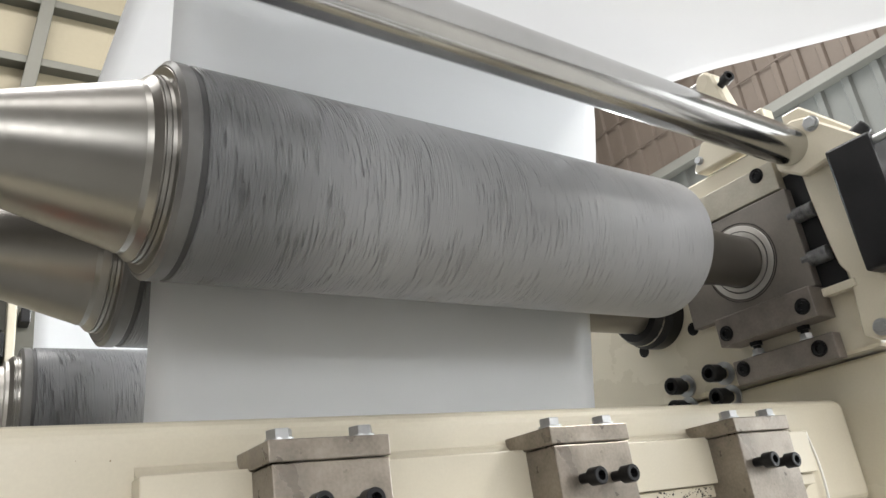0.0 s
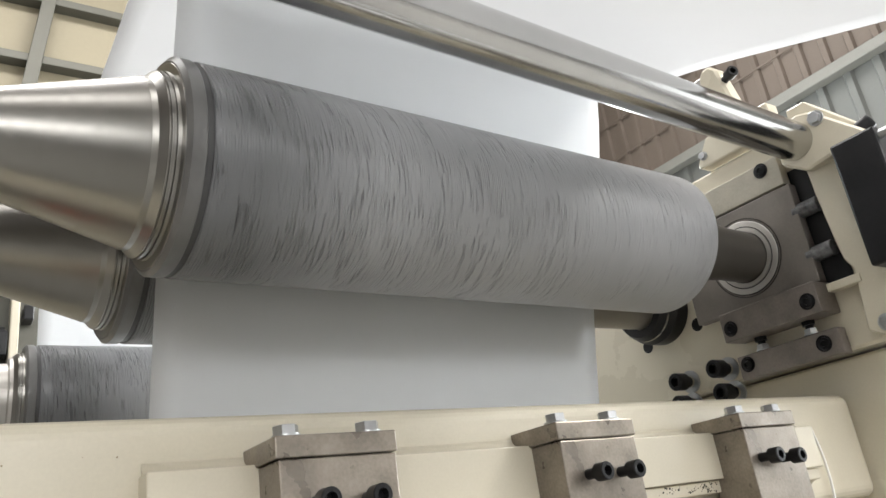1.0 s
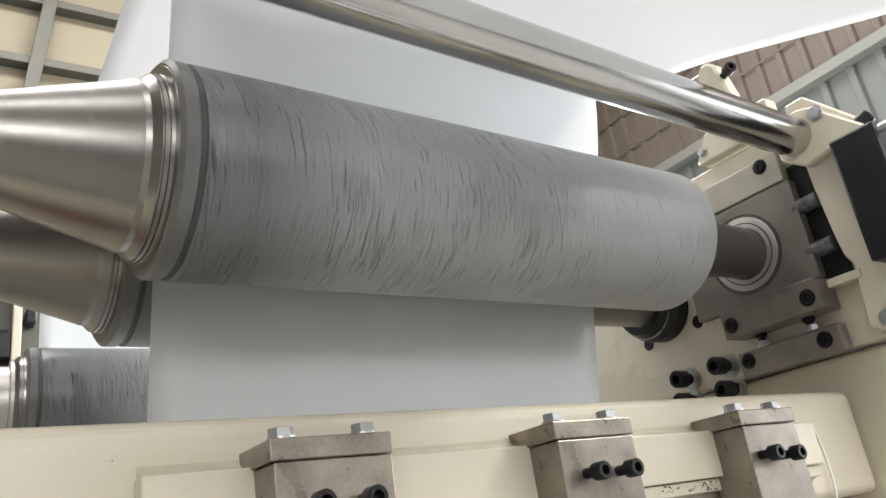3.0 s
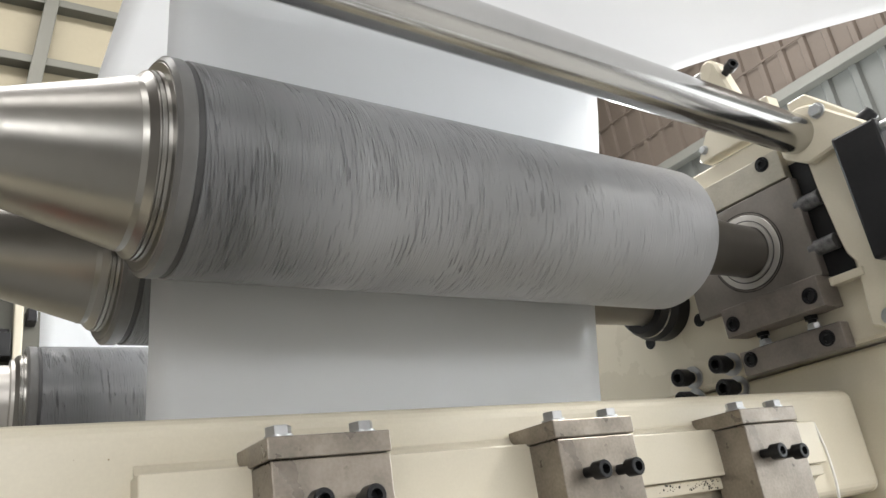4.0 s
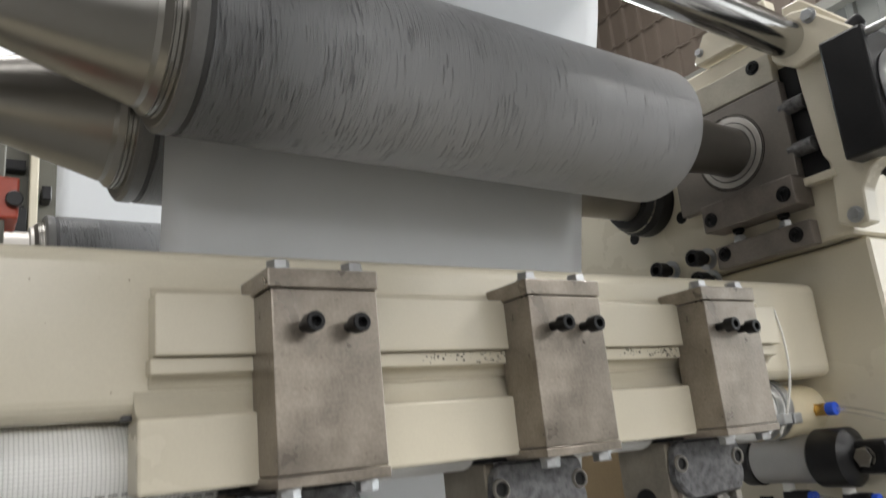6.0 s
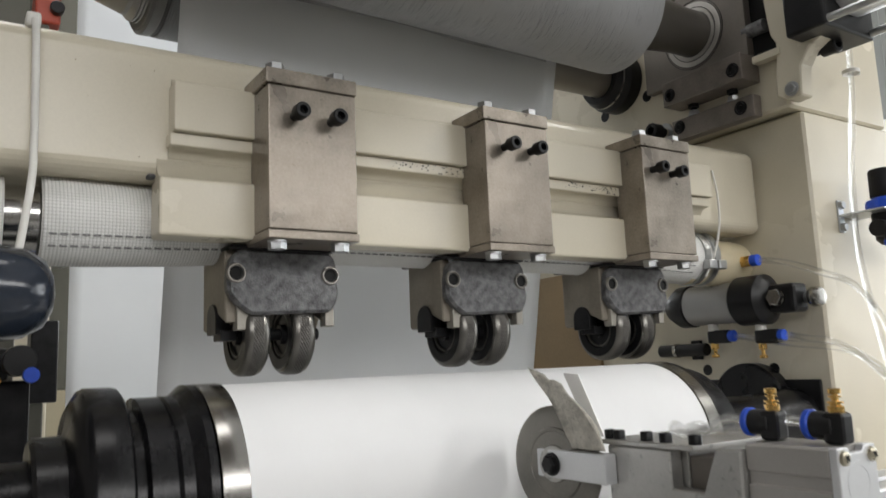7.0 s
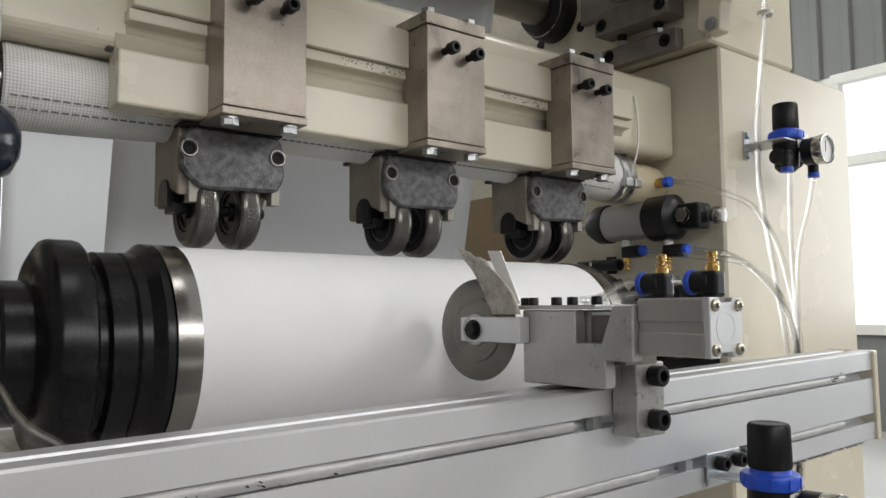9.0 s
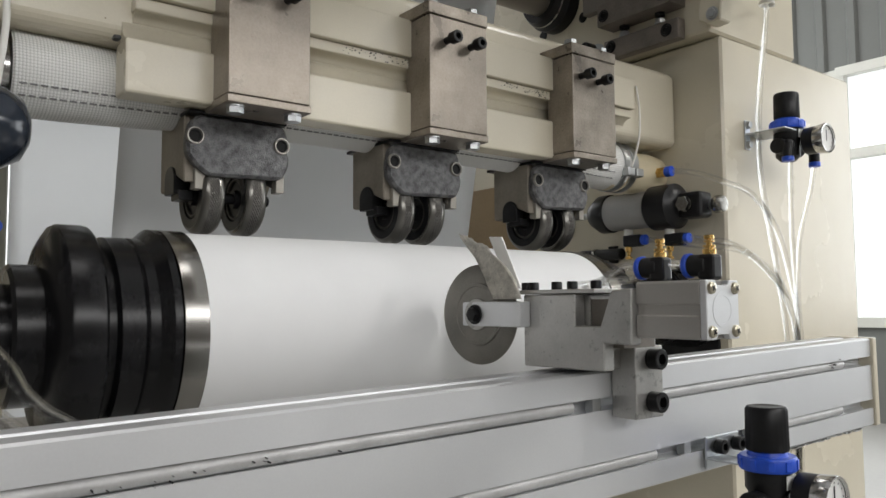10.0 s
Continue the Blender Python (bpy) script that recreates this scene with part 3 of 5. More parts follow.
# pressing arm and its air cylinder in front of the carriage
arm = thing("pressing_arm", "cream painted steel arm beside the bearing block", "machine arm")
part("plate", prism([(-0.012, 1.502), (-0.020, 1.487), (-0.012, 1.405), (-0.030, 1.394), (-0.052, 1.396), (-0.055, 1.44), (-0.070, 1.462), (-0.095, 1.475), (-0.095, 1.66), (-0.03, 1.735), (-0.002, 1.735), (-0.003, 1.64), (-0.004, 1.597), (-0.009, 1.527)], 0.79, 0.82, "x", 0.002), CREAM, arm)
# black strip over the frame, put in for the shade of the gap
part("slot", box((0.8032, -0.012, 1.47), (0.8046, 0.036, 1.655), 0.0005), BLACK, arm, "black strip for the shade in the gap beside the bearing block")
part("spring_rod", rod(-0.003, 0.034, 0.011, "y", (0.796, 0, 1.59), 24), CAST, arm, "dark steel spring rod")
part("spring_rod", rod(-0.003, 0.034, 0.011, "y", (0.796, 0, 1.525), 24), CAST, arm, "dark steel spring rod")
part("cap_strip", box((0.787, -0.026, 1.468), (0.804, 0.022, 1.479), 0.001), CREAM, arm)
b = part("hex_bolt", hex_bolt(0.008, 0.006, 0.011), ZINC, arm)
b.matrix_basis = pose(0.7895, -0.038, 1.409, 0, -90, 0)
socket_screw(0.0135, 0.024, 0.008, 0.012, parent=arm, at=Matrix.Translation((0.833, -0.067, 1.469)))

press_cylinder = thing("press_cylinder", "black and silver pneumatic cylinder on the arm", "air cylinder")
part("end_cap", box((0.755, -0.118, 1.472), (0.885, -0.058, 1.640), 0.004), BLACK, press_cylinder)
part("barrel", rod(-0.40, -0.117, 0.06, "y", (0.825, 0, 1.556), 48, 0.003), ALU, press_cylinder, "silver cylinder barrel")
for dx, dz in ((-0.055, 0.072), (0.055, 0.072), (-0.055, -0.075), (0.055, -0.075)):
    part("tie_rod", rod(-0.40, -0.115, 0.006, "y", (0.82 + dx, 0, 1.556 + dz), 12), ZINC, press_cylinder)
part("elbow", hose([(0.79, -0.08, 1.63), (0.79, -0.08, 1.652), (0.80, -0.10, 1.666)], 0.01), BLACK, press_cylinder)

# upper rod holder
holder = thing("rod_holder", "cream cast holder of the chrome guide bar", "bracket")
part("body", prism([(-0.096, 1.643), (-0.012, 1.632), (0.02, 1.655), (0.02, 1.705), (-0.02, 1.715), (-0.041, 1.709), (-0.100, 1.648)], 0.775, 0.80, "x", 0.003), CREAM, holder)
b = part("hex_bolt", hex_bolt(0.009, 0.008, 0.011), ZINC, holder)
b.matrix_basis = pose(0.774, -0.047, 1.694, 0, -90, 0)
part("base", prism([(0.02, 1.7185), (0.155, 1.7195), (0.157, 1.727), (0.132, 1.764), (0.02, 1.764)], 0.788, 0.815, "x", 0.002), CREAM, holder)
b = part("hex_bolt", hex_bolt(0.006, 0.006, 0.007), ZINC, holder)
b.matrix_basis = pose(0.7875, 0.142, 1.737, 0, -90, 0)

second_holder = thing("rod_holder", "cream cast holder with a black clamping screw", "bracket")
part("body", prism([(0.055, 1.7645), (0.107, 1.7645), (0.106, 1.853), (0.098, 1.864), (0.084, 1.865), (0.073, 1.853), (0.062, 1.80)], 0.775, 0.804, "x", 0.004), CREAM, second_holder)
part("stem", rod(-0.2, 0.78, 0.018, "x", (0, 0.145, 1.856), 32), CHROME, second_holder, "chrome idler tube")
part("arm", box((0.781, 0.098, 1.825), (0.80, 0.152, 1.858), 0.003), ALU_RAW, second_holder)
socket_screw(0.009, 0.014, 0.006, 0.03, parent=second_holder, at=Matrix.Translation((0.778, 0.056, 1.83)) @ pose(0, 0, 0, 0, 0, -25))

# ---- guide bar ----
guide_bar = tagged(part("guide_bar", rod(-0.9, 0.777, 0.0273, "x", (0, 0, 0), 64, 0.002), CHROME), "polished chrome guide bar under the paper", "guide bar")
guide_bar.matrix_basis = Matrix.Translation((0, -0.03 - 0.3 * 0.047, 1.6788)) @ pose(0, 0, 0, 0, 0, 2.69)


# ---- rollers ----
def roller(name, x0, x1, label, group, coned=True):
    ob = thing(name, label, "roller", group)
    R = 0.0985
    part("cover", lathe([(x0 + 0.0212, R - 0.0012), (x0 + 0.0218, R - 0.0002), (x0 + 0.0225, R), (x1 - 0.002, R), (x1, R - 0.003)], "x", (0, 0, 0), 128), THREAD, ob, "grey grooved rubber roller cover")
    part("end_ring", lathe([(x0, 0.092), (x0, 0.094), (x0 + 0.0035, R), (x0 + 0.0145, R), (x0 + 0.0155, R - 0.0006), (x0 + 0.016, R - 0.0016)], "x", (0, 0, 0), 128), RIM, ob, "smooth dark grey rubber rim")
    # shallow groove whose shade is deepened by a darker colour
    part("groove", lathe([(x0 + 0.0158, R - 0.0012), (x0 + 0.0162, R - 0.0018), (x0 + 0.021, R - 0.0018), (x0 + 0.0214, R - 0.0009)], "x", (0, 0, 0), 128), HOLLOWSHADE, ob, "groove beside the rim, coloured dark for its shade")
    part("collar", lathe([(x0 + 0.001, 0.093), (x0 - 0.0005, 0.092), (x0 - 0.001, 0.0845), (x0 - 0.004, 0.0842), (x0 - 0.0045, 0.0825), (x0 - 0.0055, 0.0825), (x0 - 0.006, 0.0838), (x0 - 0.0085, 0.0838), (x0 - 0.009, 0.0822), (x0 - 0.010, 0.0822), (x0 - 0.0105, 0.083), (x0 - 0.014, 0.0795), (x0 - 0.017, 0.0765)], "x", (0, 0, 0), 128), BRUSHED, ob, "bright turned steel collar")
    if not coned:
        part("end_shaft", lathe([(x0 - 0.0165, 0.0768), (x0 - 0.022, 0.075), (x0 - 0.024, 0.066), (x0 - 0.30, 0.064), (x0 - 0.30, 0.0)], "x", (0, 0, 0), 96), RINGSTEEL, ob, "bright end shaft")
        return ob
    part("cone", lathe([(x0 - 0.0165, 0.0768), (x0 - 0.022, 0.0762), (x0 - 0.0225, 0.0757), (x0 - 0.13, 0.043), (x0 - 0.14, 0.040), (x0 - 0.30, 0.040), (x0 - 0.30, 0.0)], "x", (0, 0, 0), 96), BRUSHED, ob, "turned steel end cone")
    part("end_face", lathe([(x1, R - 0.003), (x1 + 0.001, 0.092), (x1 + 0.001, 0.0)], "x", (0, 0, 0), 96), BRUSHED, ob)
    part("journal", lathe([(x1, 0.058), (x1 + 0.02, 0.050), (x1 + 0.03, 0.02), (x1 + 0.03, 0.0)], "x", (0, 0, 0), 64), JOURNAL, ob, "dull steel journal")
    return ob


TURN_FRAME = Matrix.Translation((0, 0.1447 - 0.3 * 0.047, 1.5753)) @ pose(0, 0, 0, 0, -0.5, 2.69)
emboss_roller = roller("emboss_roller", -0.05, 0.65, "grey grooved rubber roller with turned steel end cone", "rubber rollers")
emboss_roller.matrix_basis = TURN_FRAME
nip_roller = roller("nip_roller", -0.05, 0.585, "grey grooved rubber nip roller with turned steel cone", "rubber rollers")
nip_roller.matrix_basis = (Matrix.Translation((0, 0.325 + 0.002, 1.571)) @ pose(0, 0, 0, 0, -0.5, 2.69))
rear_roller = roller("rear_roller", -0.068, 0.65, "grey grooved rubber roller of the unit behind", "rubber rollers", False)
rear_roller.matrix_basis = Matrix.Translation((0, 0.99, 1.553)) @ pose(0, 0, 0, 40, 0, 0)

idler = thing("idler_roller", "small steel idler roller in a black bearing", "roller", at=(0, 0.312, 1.537))
part("tube", rod(0.60, 0.775, 0.033, "x", (0, 0, 0), 48), DULLSTEEL, idler)
part("bearing", lathe([(0.75, 0.034), (0.75, 0.046), (0.762, 0.052), (0.765, 0.049), (0.772, 0.052), (0.778, 0.057), (0.804, 0.057)], "x", (0, 0, 0), 64), BLACK, idler, "black flange bearing")
part("bearing_ring", lathe([(0.7635, 0.049), (0.762, 0.0515), (0.7655, 0.0525), (0.7665, 0.049)], "x", (0, 0, 0), 64), CHROME, idler)

# ---- paper ----
web = tagged(part("paper_web", sheet([(-0.75, 1.485), (-0.226, 1.681), (-0.05, 1.748), (0.039, 1.7775), (0.10, 1.803), (0.140, 1.828), (0.158, 1.82), (0.168, 1.78), (0.192, 1.70), (0.236, 1.60), (0.262, 1.50), (0.304, 1.30), (0.345, 1.1), (0.372, 0.95), (0.36, 0.84)], -0.02, 0.61, 0.0006, 6, 0.0012), PAPER), "white tissue paper web running through the rollers", "paper web")
SKEW = 0.0
web_rear = tagged(part("paper_web", sheet([(1.095, 0.7), (1.096, 1.2), (1.098, 1.7), (1.09, 1.87), (1.04, 1.905), (0.8, 1.905), (0.45, 1.903), (0.2, 1.905)], -0.035, 0.61, 0.0006, 6, 0.001), PAPER), "white paper web hanging behind the rollers", "paper web")

# ---- beam ----
beam = thing("cross_beam", "cream painted steel cross beam with weld plates", "machine beam")
part("body", box((-0.9, 0.061, 1.210), (0.829, 0.20, 1.341), 0.014, seg=5), CREAM, beam)
part("upper_plate", box((-0.0755, 0.038, 1.252), (0.685, 0.068, 1.2995), 0.0015), CREAM, beam)
part("ledge", box((-0.0775, 0.045, 1.239), (0.685, 0.068, 1.2515), 0.0015), CREAM, beam)
part("lower_plate", box((-0.0875, 0.040, 1.1535), (0.60, 0.075, 1.2075), 0.0025), CREAM, beam)
def fillet(y0, y1, z0, z1, x0, x1):
    """A hollow painted weld fillet along x, from a ledge (y0, z0) round to a face (y1, z1)."""
    curve = [(y0 + (y1 - y0) * math.sin(math.pi / 2 * k / 8), z0 + (z1 - z0) * (1 - math.cos(math.pi / 2 * k / 8))) for k in range(9)]
    bm = prism(curve + [(y1 + 0.004, z1), (y1 + 0.004, z0)], x0, x1, "x", 0)
    for f in bm.faces:
        f.smooth = len(f.verts) == 4
    return bm


part("lower_fillet", fillet(0.0415, 0.0608, 1.2074, 1.2285, -0.086, 0.598), CREAM, beam, "smooth painted weld fillet")
part("ledge_fillet", fillet(0.0470, 0.0608, 1.2391, 1.2292, -0.076, 0.684), CREAM, beam, "smooth painted weld fillet")
part("corner_fillet", fillet(0.0480, 0.0608, 1.2998, 1.3080, -0.074, 0.684), CREAM, beam, "smooth painted weld fillet")
part("weld_bead", hose([(-0.079, 0.066, 1.240), (-0.080, 0.0655, 1.262), (-0.079, 0.066, 1.28), (-0.080, 0.0655, 1.299)], 0.002), CREAM, beam)
# small dark box stands for the corner gap's shade and its rust stain
part("shaded_rust_spot", box((-0.096, 0.050, 1.2068), (-0.0885, 0.061, 1.2115), 0.002), HOLLOWSHADE, beam, "dark spot for the shaded gap and its rust stain")
speck = bmesh.new()
for k in range(110):
    x = random.choice((0.155, 0.40)) + 0.095 * random.random() ** 0.6
    r = 0.0003 + 0.0008 * random.random() ** 2
    lathe([(0.0444, 0), (0.0444, r), (0.0452, r * 1.2)], "y", (x, 0, 1.2405 + 0.0095 * random.random()), 5, speck)
tagged(part("paint_chips", speck, OXIDE, beam, "chipped paint specks"), kind="stuff")
specks = bmesh.new()
for k in range(10):
    r = 0.0002 + 0.0004 * random.random()
    lathe([(0.0602, 0), (0.0602, r), (0.0612, r * 1.2)], "y", (-0.3 + 0.22 * random.random(), 0, 1.225 + 0.09 * random.random()), 5, specks)
tagged(part("paint_chips", specks, BROWNFILL, beam), kind="stuff")


# ---- three wheel units under the beam ----
WY, WZ = 0.104, 1.066


def wheel_unit(x):
    bx = thing("clamp_block", "brown-grey ground steel clamp block on the beam", "clamp block", "clamp blocks on the beam", at=(x, 0, 0))
    part("body", box((0, 0, 1.158), (0.0905, 0.0495, 1.2965), 0.0012), BROWNSTEEL, bx)
    part("top_plate", box((-0.0025, -0.0015, 1.2972), (0.0915, 0.064, 1.3125), 0.0012), BROWNSTEEL, bx)
    part("bottom_plate", box((-0.001, -0.001, 1.149), (0.0915, 0.085, 1.1572), 0.001), BROWNSTEEL, bx)
    for dx in (0.012, 0.076):
        b = part("hex_bolt", hex_bolt(0.0092, 0.0088, 0.0102), ZINC, bx)
        b.matrix_basis = pose(dx, 0.014, 1.3126, 0, 0, 170 * dx / 0.09)
        b = part("hex_bolt", hex_bolt(0.0088, 0.0088, 0.0094, -1), ZINC, bx)
        b.matrix_basis = pose(dx, 0.012, 1.1488)
    for dx, z in ((0.0165, 1.266), (0.0525, 1.2635)) if x > 0.4 else ((0.0255, 1.267), (0.0635, 1.2663)):
        socket_screw(0.0076, 0.0115, 0.0046, 0.015, parent=bx, at=pose(dx, -0.0125, z))
    wx = thing("wheel_bracket", "dark cast bracket with two knurled steel wheels", "wheel bracket", "wheel brackets", at=(x, 0, 0))
    outline = [(-0.020, 1.118), (-0.016, 1.139), (-0.006, 1.147), (0.088, 1.147), (0.094, 1.138), (0.0955, 1.112), (0.097, 1.108), (0.095, 1.098), (0.088, 1.086), (0.004, 1.083), (-0.008, 1.091), (-0.019, 1.104)]
    part("face_plate", prism(outline, 0.060, 0.074, "y", 0.003), CAST, wx, "mottled dark cast face plate")
    part("side_arm", prism([(0.074, 1.148), (0.149, 1.148), (0.149, 1.073), (0.146, 1.071), (0.112, 1.071), (0.10, 1.086), (0.074, 1.076)], -0.018, -0.006, "x", 0.0015), ARMSTEEL, wx, "brown-grey steel side arm")
    part("side_arm", prism([(0.074, 1.148), (0.149, 1.148), (0.149, 1.073), (0.146, 1.071), (0.112, 1.071), (0.10, 1.086), (0.074, 1.076)], 0.083, 0.093, "x", 0.0015), ARMSTEEL, wx)
    part("roof", box((-0.018, 0.06, 1.1475), (0.093, 0.165, 1.1515), 0.001), OXIDE, wx)
    arch = [(0.112 + 0.0155 * math.cos(math.pi * k / 12), 1.082 + 0.0155 * math.sin(math.pi * k / 12)) for k in range(13)]
    part("axle_boss", prism(arch + [(0.0965, 1.0665), (0.1275, 1.0665)], -0.0205, -0.006, "x", 0.0008), OXIDE, wx, "black arched boss")
    part("axle_foot", box((-0.0165, 0.092, 1.060), (0.0, 0.118, 1.0705), 0.001), OXIDE, wx)
    part("lug", box((-0.008, 0.068, 1.069), (0.007, 0.082, 1.092), 0.001), LUG, wx)
    part("lug", box((0.084, 0.068, 1.072), (0.094, 0.082, 1.092), 0.001), LUG, wx)
    part("axle", rod(0.0, 0.09, 0.0062, "x", (0, WY, WZ), 20), OXIDE, wx)
    for dx in (-0.0115, 0.0865):
        part("screw_rim", lathe([(0.0612, 0.0066), (0.0590, 0.0068), (0.0572, 0.0078), (0.0572, 0.0088), (0.0602, 0.0098)], "y", (dx, 0, 1.1235), 24), DULLSTEEL, wx, "bright screw seat")
        # flat black disc paints the shade at the bottom of the socket
        part("screw", lathe([(0.0598, 0.0068), (0.0585, 0.0066), (0.0585, 0.0048), (0.0596, 0.0046), (0.0596, 0)], "y", (dx, 0, 1.1235), 20), SOCKETSHADE, wx, "black socket screw with the socket's shade painted in")
    for x0 in (0.0, 0.0475):
        w = part("wheel", lathe([(x0, 0.0), (x0, 0.010), (x0 + 0.005, 0.0105), (x0 + 0.005, 0.024), (x0 + 0.0008, 0.0255), (x0 + 0.0004, 0.0355)], "x", (0, WY, WZ), 48), OXIDE, wx, "black wheel hub")
        part("hub_ring", lathe([(x0 + 0.0046, 0.0205), (x0 + 0.002, 0.0210), (x0 + 0.002, 0.0232), (x0 + 0.0046, 0.0238)], "x", (0, WY, WZ), 36), KNURL, w)
        part("chamfer", lathe([(x0 + 0.0004, 0.0352), (x0, 0.036), (x0 + 0.0012, 0.0388), (x0 + 0.0045, 0.0412), (x0 + 0.0068, 0.0415)], "x", (0, WY, WZ), 64), WHEELSTEEL, w, "worn bright wheel edge")
        part("chamfer", lathe([(x0 + 0.0178, 0.0415), (x0 + 0.0205, 0.0410), (x0 + 0.0238, 0.0390), (x0 + 0.025, 0.0365)], "x", (0, WY, WZ), 64), WHEELSTEEL, w, "worn bright wheel edge")
        bm = bmesh.new()
        n, cols = 120, 8
        rows = []
        for c in range(cols + 1):
            ring = []
            for k in range(n):
                r = 0.0414 + 0.00035 * (1 if (k + c) % 2 else -1) * (0 if c in (0, cols) else 1)
                a = 2 * math.pi * (k + 0.5 * (c % 2)) / n
                ring.append(bm.verts.new((x0 + 0.0068 + 0.011 * c / cols, WY + r * math.cos(a), WZ + r * math.sin(a))))
            rows.append(ring)
        for a, b in zip(rows, rows[1:]):
            for k in range(n):
                j = (k + 1) % n
                bm.faces.new((a[k], a[j], b[j], b[k]))
        bmesh.ops.recalc_face_normals(bm, faces=bm.faces)
        part("knurled_rim", bm, KNURL, w, "knurled steel rim")
        part("wheel_back", lathe([(x0 + 0.025, 0.037), (x0 + 0.0252, 0.034), (x0 + 0.025, 0.0)], "x", (0, WY, WZ), 48), OXIDE, w)


for x in (0.0, 0.25, 0.5):
    wheel_unit(x)

# ---- fabric air hose under the beam ----
air_hose = thing("fabric_air_hose", "white woven fabric air hose under the beam", "air hose")
HY, HZ, HR = 0.113, 1.1735, 0.037
def sleeve_radius(x):
    """The sleeve hangs wide at its open end, is pressed under the plates and swells to the stub."""
    pts = [(-0.18, 0.0052), (-0.12, 0.0040), (-0.05, 0.0012), (0.02, -0.0040), (0.08, -0.0062), (0.45, -0.0055), (0.58, -0.0030), (0.66, 0.0025), (0.72, 0.0035)]
    for (xa, ra), (xb, rb) in zip(pts, pts[1:]):
        if x <= xb:
            return HR + ra + (rb - ra) * (x - xa) / (xb - xa)
    return HR


part("sleeve", lathe([(-0.178, HR + 0.003)] + [(x, sleeve_radius(x)) for x in (-0.176, -0.12, -0.05, 0.02, 0.08, 0.45, 0.58, 0.66, 0.70, 0.735)], "x", (0, HY, HZ), 64), FABRIC, air_hose)
st = bmesh.new()
for a in (3.58, 3.86):
    for k in range(95):
        x = -0.172 + 0.009 * k
        r = sleeve_radius(x + 0.003) + 0.0003
        c, sn = math.cos(a), math.sin(a)
        box((x, HY + r * c - 0.0007, HZ + r * sn - 0.0007), (x + 0.0062, HY + r * c + 0.0007, HZ + r * sn + 0.0007), 0, st)
tagged(part("stitching", st, STITCH, air_hose, "dark double stitching"), kind="stuff")
part("end_ring", lathe([(-0.21, 0.026), (-0.21, 0.031), (-0.177, 0.031)], "x", (0, HY, HZ), 48), CHROME, air_hose, "chrome end ring")
part("next_sleeve", lathe([(-0.6, HR), (-0.2065, HR), (-0.2065, 0.02)], "x", (0, HY, HZ), 48), FABRIC, air_hose)
part("pipe_stub", lathe([(0.69, 0.035), (0.80, 0.036), (0.822, 0.034), (0.829, 0.030)], "x", (0, HY, HZ - 0.006), 48), CREAM_FLAT, air_hose, "cream painted pipe stub")
for x in (0.70, 0.722):
    part("hose_clamp", lathe([(x, HR + 0.002), (x, HR + 0.0055), (x + 0.012, HR + 0.0055), (x + 0.012, HR + 0.002)], "x", (0, HY, HZ), 48), ZINC, air_hose, "zinc worm-drive hose clamp")
    part("clamp_housing", box((x - 0.003, HY - HR - 0.013, HZ - 0.022), (x + 0.015, HY - HR + 0.001, HZ - 0.008), 0.002), ZINC, air_hose)
part("fitting", rod(0.0, -0.02, 0.009, "y", (0.795, 0.082, 1.166), 6), BRASS, air_hose, "brass push fitting")
part("fitting_ring", rod(0.062, 0.050, 0.009, "y", (0.795, 0, 1.166), 20), BLUE, air_hose, "blue release ring")

# ---- pneumatic cylinder on the side frame ----
air_cyl = thing("air_cylinder", "round black and grey pneumatic cylinder with fittings", "air cylinder", at=(0.782, -0.006, 1.104))
AC = (0, 0, 0)
part("barrel", rod(0.085, 0.175, 0.0315, "y", AC, 48), BARREL, air_cyl, "grey aluminium barrel")
part("front_cap", lathe([(0.03, 0), (0.03, 0.022), (0.036, 0.031), (0.04, 0.0375), (0.082, 0.0375), (0.086, 0.034), (0.088, 0.031)], "y", AC, 48), BLACK, air_cyl, "black end cap")
part("rear_cap", lathe([(0.172, 0.031), (0.175, 0.034), (0.195, 0.034), (0.215, 0.022), (0.215, 0)], "y", AC, 48), BLACK, air_cyl, "black end cap")
part("clevis", box((-0.010, -0.010, -0.022), (0.027, 0.034, 0.02), 0.006), OXIDE, air_cyl)
b = part("pivot_bolt", hex_bolt(0.0125, 0.012, 0.0125), BAND, air_cyl, "bright hexagon bolt")
b.matrix_basis = pose(-0.010, 0.016, 0.0, 0, -90, 0)
part("stud", rod(-0.02, -0.008, 0.008, "y", (0.02, 0, -0.002), 16), ZINC, air_cyl)
part("nut", lathe([(-0.018, 0.006), (-0.018, 0.013), (-0.0205, 0.0145), (-0.030, 0.0145), (-0.034, 0.012), (-0.036, 0.0)], "y", (0.02, 0, -0.002), 24), BAND, air_cyl, "rounded bright nut")
part("piston_rod", rod(0.21, 0.25, 0.006, "y", AC, 16), ZINC, air_cyl)
for y, z in ((0.14, -0.034), (0.055, -0.0375)):
    part("port", rod(z + 0.004, z - 0.008, 0.008, "z", (0, y, 0), 16), NYLON, air_cyl)
    e = part("elbow", box((-0.008, y - 0.03, z - 0.028), (0.008, y + 0.008, z - 0.007), 0.004), BLACK, air_cyl, "black elbow fitting")
    part("release_ring", rod(y - 0.03, y - 0.038, 0.009, "y", (0, 0, z - 0.017), 20), BLUE, e, "blue release ring")
    part("regulating_screw", lathe([(z - 0.027, 0.006), (z - 0.036, 0.006), (z - 0.037, 0.003), (z - 0.044, 0.003), (z - 0.045, 0.006), (z - 0.049, 0.006), (z - 0.05, 0)], "z", (0, y, 0), 12), BRASS, e, "brass regulating screw")

